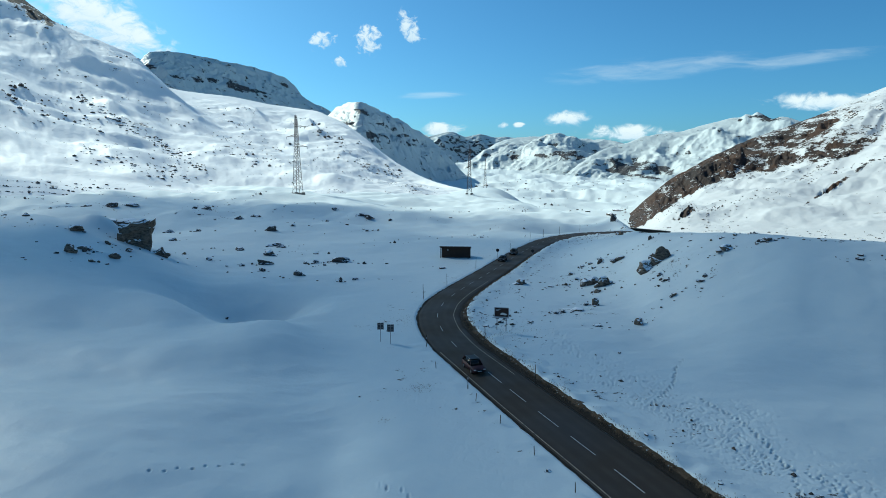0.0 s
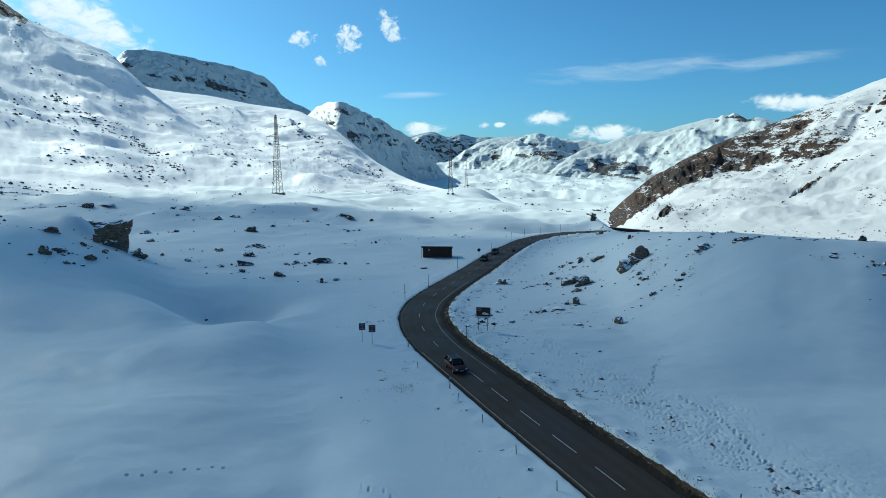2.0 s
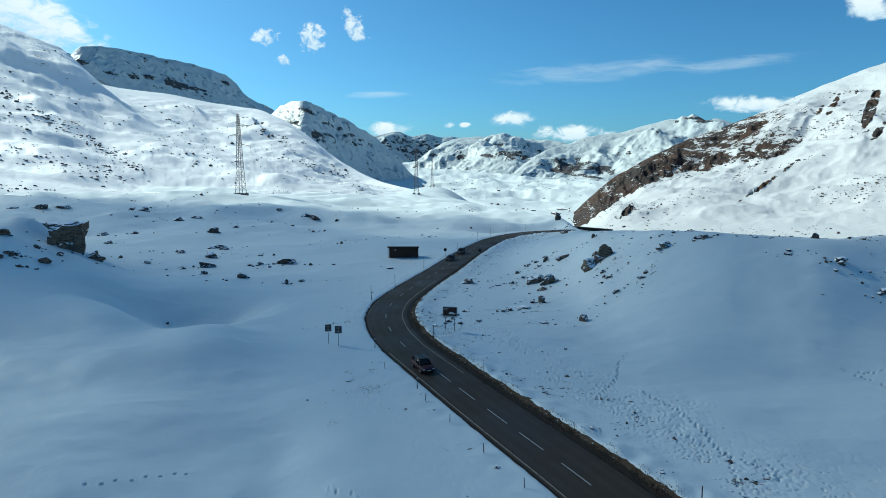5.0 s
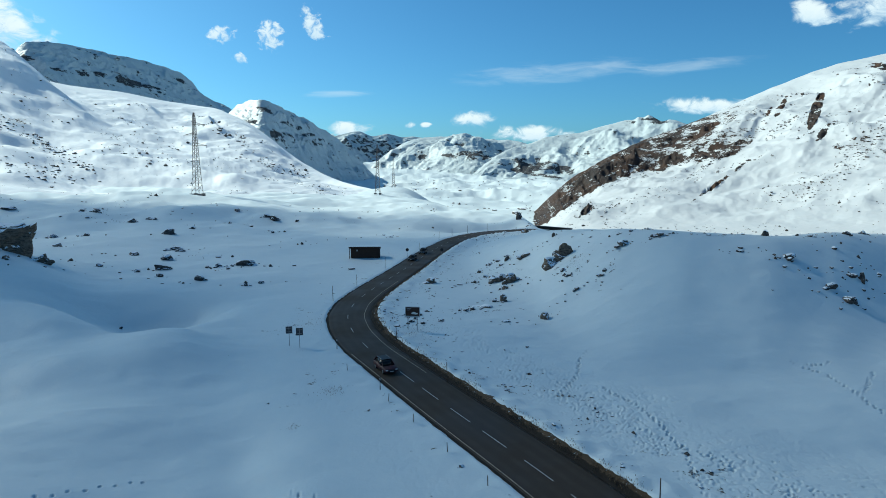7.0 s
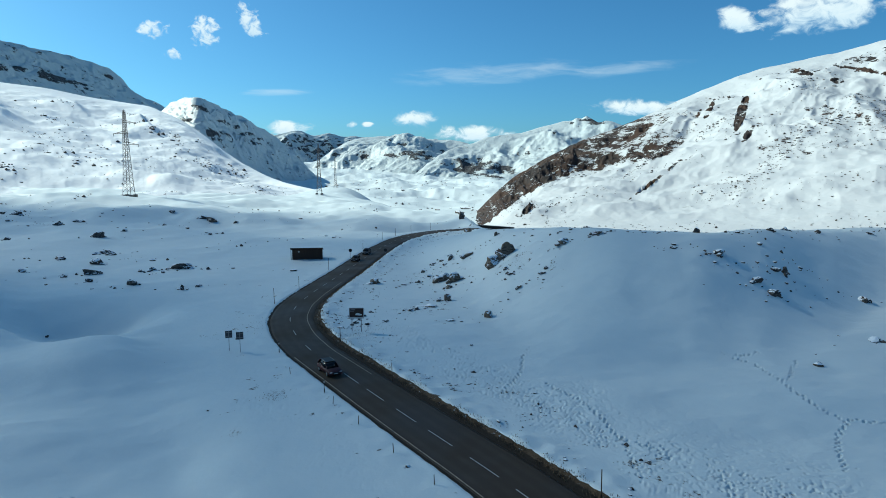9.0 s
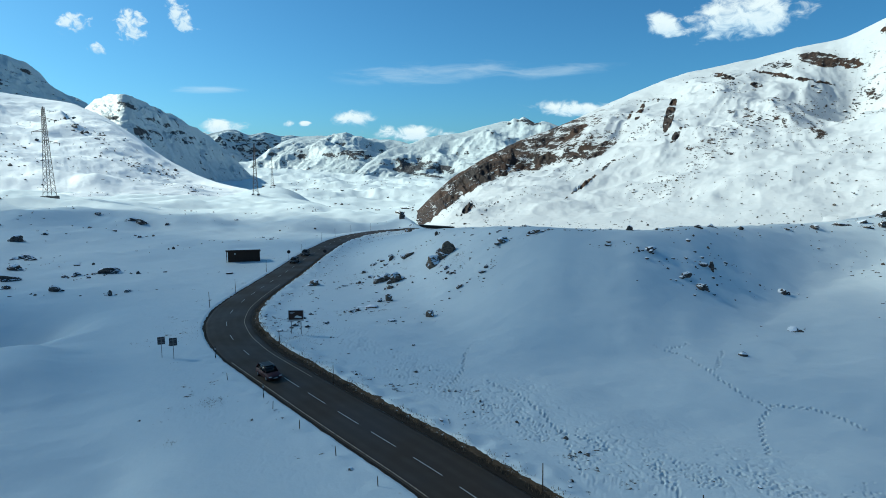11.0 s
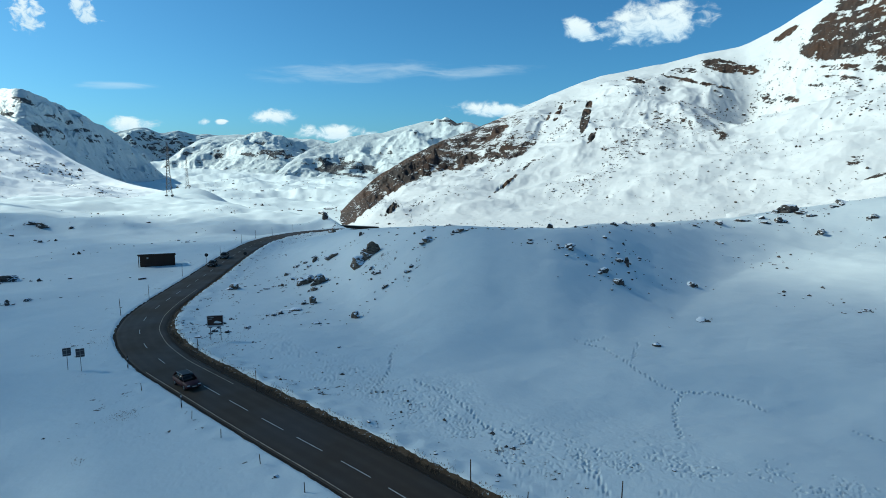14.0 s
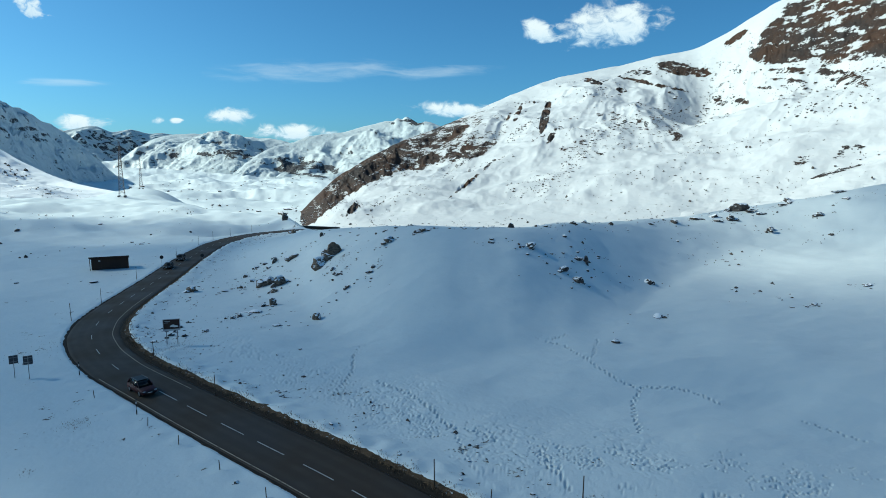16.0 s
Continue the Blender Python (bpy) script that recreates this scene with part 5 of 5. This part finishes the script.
# ---- lattice pylons ----
def pylon(x, y, z, tall, turn, label):
    top = new("pylon")
    top.matrix_world = pose(x, y, z, 0, 0, turn)
    tagged(top, label, "pylon", "power line pylons")
    foot, waist = tall * 0.050, tall * 0.010
    thick = tall * 0.0023

    def half(h):
        return foot + (waist - foot) * (h / tall) ** 0.80
    corners = ((1, 1), (-1, 1), (-1, -1), (1, -1))
    for sx, sy in corners:
        bm = bmesh.new()
        steps = np.linspace(0, tall, 9)
        for a, b in zip(steps[:-1], steps[1:]):
            bar(bm, (sx * half(a), sy * half(a), a), (sx * half(b), sy * half(b), b), thick * 1.3, thick * 1.2, 4)
        part("leg", bm, RUST_STEEL, top)
        bm = bmesh.new()
        box(bm, (sx * foot - tall * 0.018, sy * foot - tall * 0.018, -tall * 0.05), (sx * foot + tall * 0.018, sy * foot + tall * 0.018, tall * 0.022), 0.06)
        part("footing", bm, CONCRETE, top)
    for face in range(4):
        bm = bmesh.new()
        (ax, ay), (bx, by) = corners[face], corners[(face + 1) % 4]
        h = tall * 0.05
        while h < tall * 0.97:
            n = h + max(half(h) * 1.7, tall * 0.02)
            n = min(n, tall * 0.985)
            p, q = half(h), half(n)
            bar(bm, (ax * p, ay * p, h), (bx * q, by * q, n), thick * 0.7, None, 4)
            bar(bm, (bx * p, by * p, h), (ax * q, ay * q, n), thick * 0.7, None, 4)
            h = n
        part("bracing", bm, RUST_STEEL, top)
    for h, side, reach_m in ((0.86, 1, 0.115), (0.735, -1, 0.14), (0.61, 1, 0.15)):
        bm = bmesh.new()
        z0, w = h * tall, half(h * tall)
        tip = (side * (reach_m * tall), 0, z0 - tall * 0.004)
        for sy in (-1, 1):
            bar(bm, (0, sy * w, z0), tip, thick * 0.9, None, 4)
            bar(bm, (0, sy * w, z0 + tall * 0.028), tip, thick * 0.8, None, 4)
        bar(bm, (-side * w * 2.2, 0, z0), (0, 0, z0), thick * 0.8, None, 4)
        for f in (0.35, 0.65):
            bar(bm, (tip[0] * f, 0, z0 + 0.001), (tip[0] * f, 0, z0 + tall * 0.028 * (1 - f)), thick * 0.6, None, 4)
        arm = part("cross_arm", bm, RUST_STEEL, top)
        bm = bmesh.new()
        bar(bm, (tip[0], 0, z0), (tip[0], 0, z0 - tall * 0.035), thick * 1.1, None, 6)
        part("insulator", bm, PLATE, arm)
    bm = bmesh.new()
    bar(bm, (0, 0, tall * 0.97), (0, 0, tall * 1.01), thick * 1.2, thick * 0.6, 4)
    part("peak", bm, RUST_STEEL, top)


def ground_at(x, y):
    return float(ground(np.array([x]), np.array([y]))[0])


pylon(-108.7, 466.3, ground_at(-108.7, 466.3), 58.0, -16, "tall steel lattice pylon on concrete footings in the snow")
pylon(25.1, 592.0, ground_at(25.1, 592), 46.6, -10, "steel lattice pylon at the edge of the plain")
pylon(51.3, 758.0, ground_at(51.3, 758), 35.5, -8, "slender far-off steel lattice pylon on a snowy rise")

# ---- retaining wall at the foot of the mountainside ----
wall_ob = new("retaining_wall")
wall_ob.matrix_world = pose(104, 312, -4.6, 0, 3.0, -22)
tagged(wall_ob, "low dark concrete retaining wall below the mountainside", "retaining wall")
bm = bmesh.new()
box(bm, (-10.5, -0.4, -5), (10.5, 0.4, 0.6), 0.05)
body = part("wall_body", bm, EARTH, wall_ob)
bm = bmesh.new()
box(bm, (-10.6, -0.5, 0.603), (10.6, 0.5, 0.85), 0.04)
part("coping", bm, CONCRETE, wall_ob)


# ---- cars ----
def car(x, y, heading, paint_mat, label, suv):
    """A car along its own -y: heading turns its nose."""
    ob = new("car")
    ob.matrix_world = pose(x, y, 0.05, 0, 0, heading)
    tagged(ob, label, "car", "cars on the road")
    hgt, belt, L2 = (1.66, 1.02, 2.22) if suv else (1.45, 0.92, 2.25)

    # hull: closed side outline swept across the width
    side = [(-L2, 0.35), (-L2 - 0.02, 0.62), (-L2 + 0.12, 0.80), (-1.15, belt - 0.02), (-0.9, belt), (1.75, belt + 0.04), (L2 - 0.08, belt - 0.02), (L2, 0.65), (L2 - 0.05, 0.35), (0, 0.26)]
    bm = bmesh.new()
    cols = []
    for sx, inset in ((-0.93, 0.06), (-0.86, 0.0), (0.86, 0.0), (0.93, 0.06)):
        cols.append([bm.verts.new((sx, yy * (1 - inset * 0.4), zz + (inset * 0.5 if zz < 0.5 else -inset))) for yy, zz in side])
    n = len(side)
    for a, b in zip(cols[:-1], cols[1:]):
        for i in range(n):
            bm.faces.new((a[i], b[i], b[(i + 1) % n], a[(i + 1) % n]))
    bm.faces.new(cols[0])
    bm.faces.new(cols[-1][::-1])
    bmesh.ops.recalc_face_normals(bm, faces=bm.faces)
    bmesh.ops.bevel(bm, geom=list(bm.edges), offset=0.035, segments=2, affect="EDGES")
    hull = part("body", bm, paint_mat, ob, "", True)
    # glasshouse
    prof = [(-1.25, belt - 0.03), (-0.45, hgt - 0.07), (0.2, hgt), (1.55, hgt - 0.05), (2.12, belt - 0.03)]
    bm = bmesh.new()
    cols = [[bm.verts.new((sx * (0.88 if zz < hgt - 0.2 else 0.72), yy, zz - 0.03)) for yy, zz in prof] for sx in (-1, 1)]
    n = len(prof)
    for i in range(n):
        bm.faces.new((cols[0][i], cols[1][i], cols[1][(i + 1) % n], cols[0][(i + 1) % n]))
    bm.faces.new(cols[0])
    bm.faces.new(cols[1][::-1])
    bmesh.ops.recalc_face_normals(bm, faces=bm.faces)
    bmesh.ops.bevel(bm, geom=list(bm.edges), offset=0.05, segments=2, affect="EDGES")
    part("windows", bm, GLASS, ob, "dark tinted windows", True)
    bm = bmesh.new()
    box(bm, (-0.68, -0.36, hgt - 0.05), (0.68, 1.52, hgt + 0.015), 0.03)
    roof_part = part("roof", bm, BLACK_PAINT if suv else paint_mat, ob)
    for sx in (-1, 1):
        bm = bmesh.new()
        bar(bm, (sx * 0.66, -0.3, hgt + 0.05), (sx * 0.66, 1.45, hgt + 0.05), 0.025, None, 8)
        part("roof_rail", bm, STEEL, roof_part)
        for y0, y1, thick in ((-1.2, -0.43, 0.04), (2.05, 1.53, 0.07), (0.35, 0.38, 0.04)):
            bm = bmesh.new()
            bar(bm, (sx * 0.87, y0, belt), (sx * 0.71, y1, hgt - 0.03), thick, None, 6)
            part("pillar", bm, paint_mat, ob)
        bm = bmesh.new()
        box(bm, (min(sx * 0.88, sx * 1.06), -0.72, belt - 0.02), (max(sx * 0.88, sx * 1.06), -0.58, belt + 0.13), 0.03)
        part("mirror", bm, paint_mat, ob)
        bm = bmesh.new()
        box(bm, (min(sx * 0.52, sx * 0.86), -L2 - 0.035, 0.62), (max(sx * 0.52, sx * 0.86), -L2 + 0.1, 0.76), 0.03)
        part("headlight", bm, LENS, ob, "clear headlight lens")
        bm = bmesh.new()
        box(bm, (min(sx * 0.6, sx * 0.9), L2 - 0.1, 0.72), (max(sx * 0.6, sx * 0.9), L2 + 0.02, 0.88), 0.03)
        part("tail_light", bm, RED_PAINT, ob, "red tail light")
        for yy in (-1.36, 1.36):
            bm = bmesh.new()
            disc(bm, (sx * 0.84, yy, 0.34), (1, 0, 0), 0.345, 0.23, 28)
            bmesh.ops.bevel(bm, geom=[e for e in bm.edges if len(e.link_faces) == 2 and any(len(f.verts) > 4 for f in e.link_faces)], offset=0.03, segments=2, affect="EDGES")
            tyre = part("wheel", bm, RUBBER, ob, "", True)
            bm = bmesh.new()
            disc(bm, (sx * 0.955, yy, 0.34), (1, 0, 0), 0.22, 0.02, 20)
            part("rim", bm, STEEL, tyre)
    bm = bmesh.new()
    box(bm, (-0.5, -L2 - 0.045, 0.45), (0.5, -L2 + 0.05, 0.66), 0.02)
    part("grille", bm, BLACK, ob)
    bm = bmesh.new()
    box(bm, (-0.26, -L2 - 0.06, 0.47), (0.26, -L2 - 0.047, 0.56))
    part("number_plate", bm, SIGN_WHITE, ob, "plain white number plate")


def along(y_at):
    i = int(np.argmin(np.abs(SY - y_at)))
    return SX[i], SY[i], STX[i], STY[i]


for y_at, side, mat, label, suv in ((83.2, -1.75, RED_PAINT, "dark red car with a black roof driving on the asphalt road", True),
                                    (181.0, -1.75, BLACK_PAINT, "black car with silver lamps driving on the asphalt road", False),
                                    (194.5, -1.75, GREY_PAINT, "dark grey car following on the asphalt road", True)):
    x, y, ux, uy = along(y_at)
    car(x + uy * side, y - ux * side, math.degrees(math.atan2(uy, ux)) - 90, mat, label, suv)


# ---- clouds in the sky ----
def cloud_stuff(name, cover, soft, glow, streak, size=0.008):
    m, t, p = material(name)
    out = t.nodes["Material Output"]
    uv = node(t, "ShaderNodeTexCoord").outputs["UV"]
    centre = node(t, "ShaderNodeVectorMath", {0: uv, 1: (0.5, 0.5, 0)}, operation="SUBTRACT").outputs[0]
    dist = node(t, "ShaderNodeVectorMath", {0: centre}, operation="LENGTH").outputs["Value"]
    body = span(t, dist, 0.08, 0.5, 1.0, 0.0)
    world_at = node(t, "ShaderNodeMapping", {"Vector": node(t, "ShaderNodeTexCoord").outputs["Object"], "Scale": streak}).outputs[0]
    puff = grain(t, world_at, size, 7, 0.58, 0.5)
    value = sums(t, "ADD", sums(t, "MULTIPLY", body, 0.95), sums(t, "MULTIPLY", sums(t, "SUBTRACT", puff, 0.5), 2.0))
    value = sums(t, "MULTIPLY", span(t, value, cover, cover + soft), span(t, dist, 0.30, 0.5, 1.0, 0.0))
    alpha = sums(t, "MULTIPLY", value, glow)
    # the cloud glows by itself, its shaded underside put into the colour
    shade = blend(t, span(t, sums(t, "ADD", node(t, "ShaderNodeSeparateXYZ", {0: uv}).outputs["Y"], sums(t, "MULTIPLY", puff, 0.8)), 0.5, 1.1), (0.62, 0.76, 0.90), (0.98, 0.98, 0.98))
    light = node(t, "ShaderNodeEmission", {"Color": shade, "Strength": 0.97}).outputs[0]
    clear = node(t, "ShaderNodeBsdfTransparent").outputs[0]
    t.links.new(node(t, "ShaderNodeMixShader", {0: alpha, 1: clear, 2: light}).outputs[0], out.inputs["Surface"])
    return m


PUFFY = cloud_stuff("puffy_cloud", 0.30, 0.7, 0.97, (1, 1, 1.6))
WISPY = cloud_stuff("wispy_cloud", 0.60, 0.5, 0.85, (1.2, 1.2, 1.4), 0.013)
VEIL = cloud_stuff("veil_cloud", 0.1, 1.2, 0.30, (0.35, 0.35, 2.2))


def sky_cloud(az, el, wide, tall, mat, label, tilt=0.0, dist=4750):
    """A far cloud, wide and tall in degrees, curved round the place."""
    rows, cols = 5, 13
    bm = bmesh.new()
    layer = bm.loops.layers.uv.new("UVMap")
    grid = []
    for i in range(rows):
        line = []
        for j in range(cols):
            u, v = j / (cols - 1), i / (rows - 1)
            a = radians(az + (u - 0.5) * wide)
            e = radians(el + (v - 0.5) * tall + (u - 0.5) * wide * math.tan(radians(tilt)))
            line.append((bm.verts.new((dist * math.sin(a), dist * math.cos(a), EYE + dist * math.tan(e))), (u, v)))
        grid.append(line)
    for i in range(rows - 1):
        for j in range(cols - 1):
            four = (grid[i][j], grid[i][j + 1], grid[i + 1][j + 1], grid[i + 1][j])
            f = bm.faces.new([q[0] for q in four])
            for loop, q in zip(f.loops, four):
                loop[layer].uv = q[1]
    ob = part("cloud", bm, mat, None, label, True)
    ob.visible_shadow = False
    return tagged(ob, label, "cloud", "clouds", "structure")


for az, el, wide, tall, tilt in ((-28.4, 11.2, 18.5, 8.6, -24), (0.0, 3.2, 6.5, 2.2, 0), (5.3, 3.55, 1.7, 1.1, 10), (6.9, 3.65, 1.6, 0.8, 5), (10.9, 4.1, 6.0, 2.3, 6), (16.3, 2.85, 12.5, 2.3, 0),
                                 (31.0, 4.9, 12.5, 2.3, -2), (44.0, 11.8, 15.0, 5.4, 3), (38.3, 11.5, 5.2, 3.2, -12)):
    sky_cloud(az, el, wide, tall, PUFFY, "white fair-weather cloud low over the mountains", tilt)
for az, el, wide, tall, tilt in ((-10.6, 10.7, 4.6, 3.0, 8), (-6.6, 10.9, 4.2, 5.4, 0), (-2.9, 11.9, 4.8, 4.8, -30), (-9.2, 8.9, 2.6, 2.0, 0)):
    sky_cloud(az, el, wide, tall, WISPY, "torn white wisp of cloud in the blue sky", tilt)
for az, el, wide, tall, tilt in ((18.5, 8.1, 24.0, 2.6, 3), (29.0, 8.2, 15.0, 1.8, 4), (-0.8, 6.25, 9.0, 1.0, 3)):
    sky_cloud(az, el, wide, tall, VEIL, "thin pale veil of high cloud", tilt)
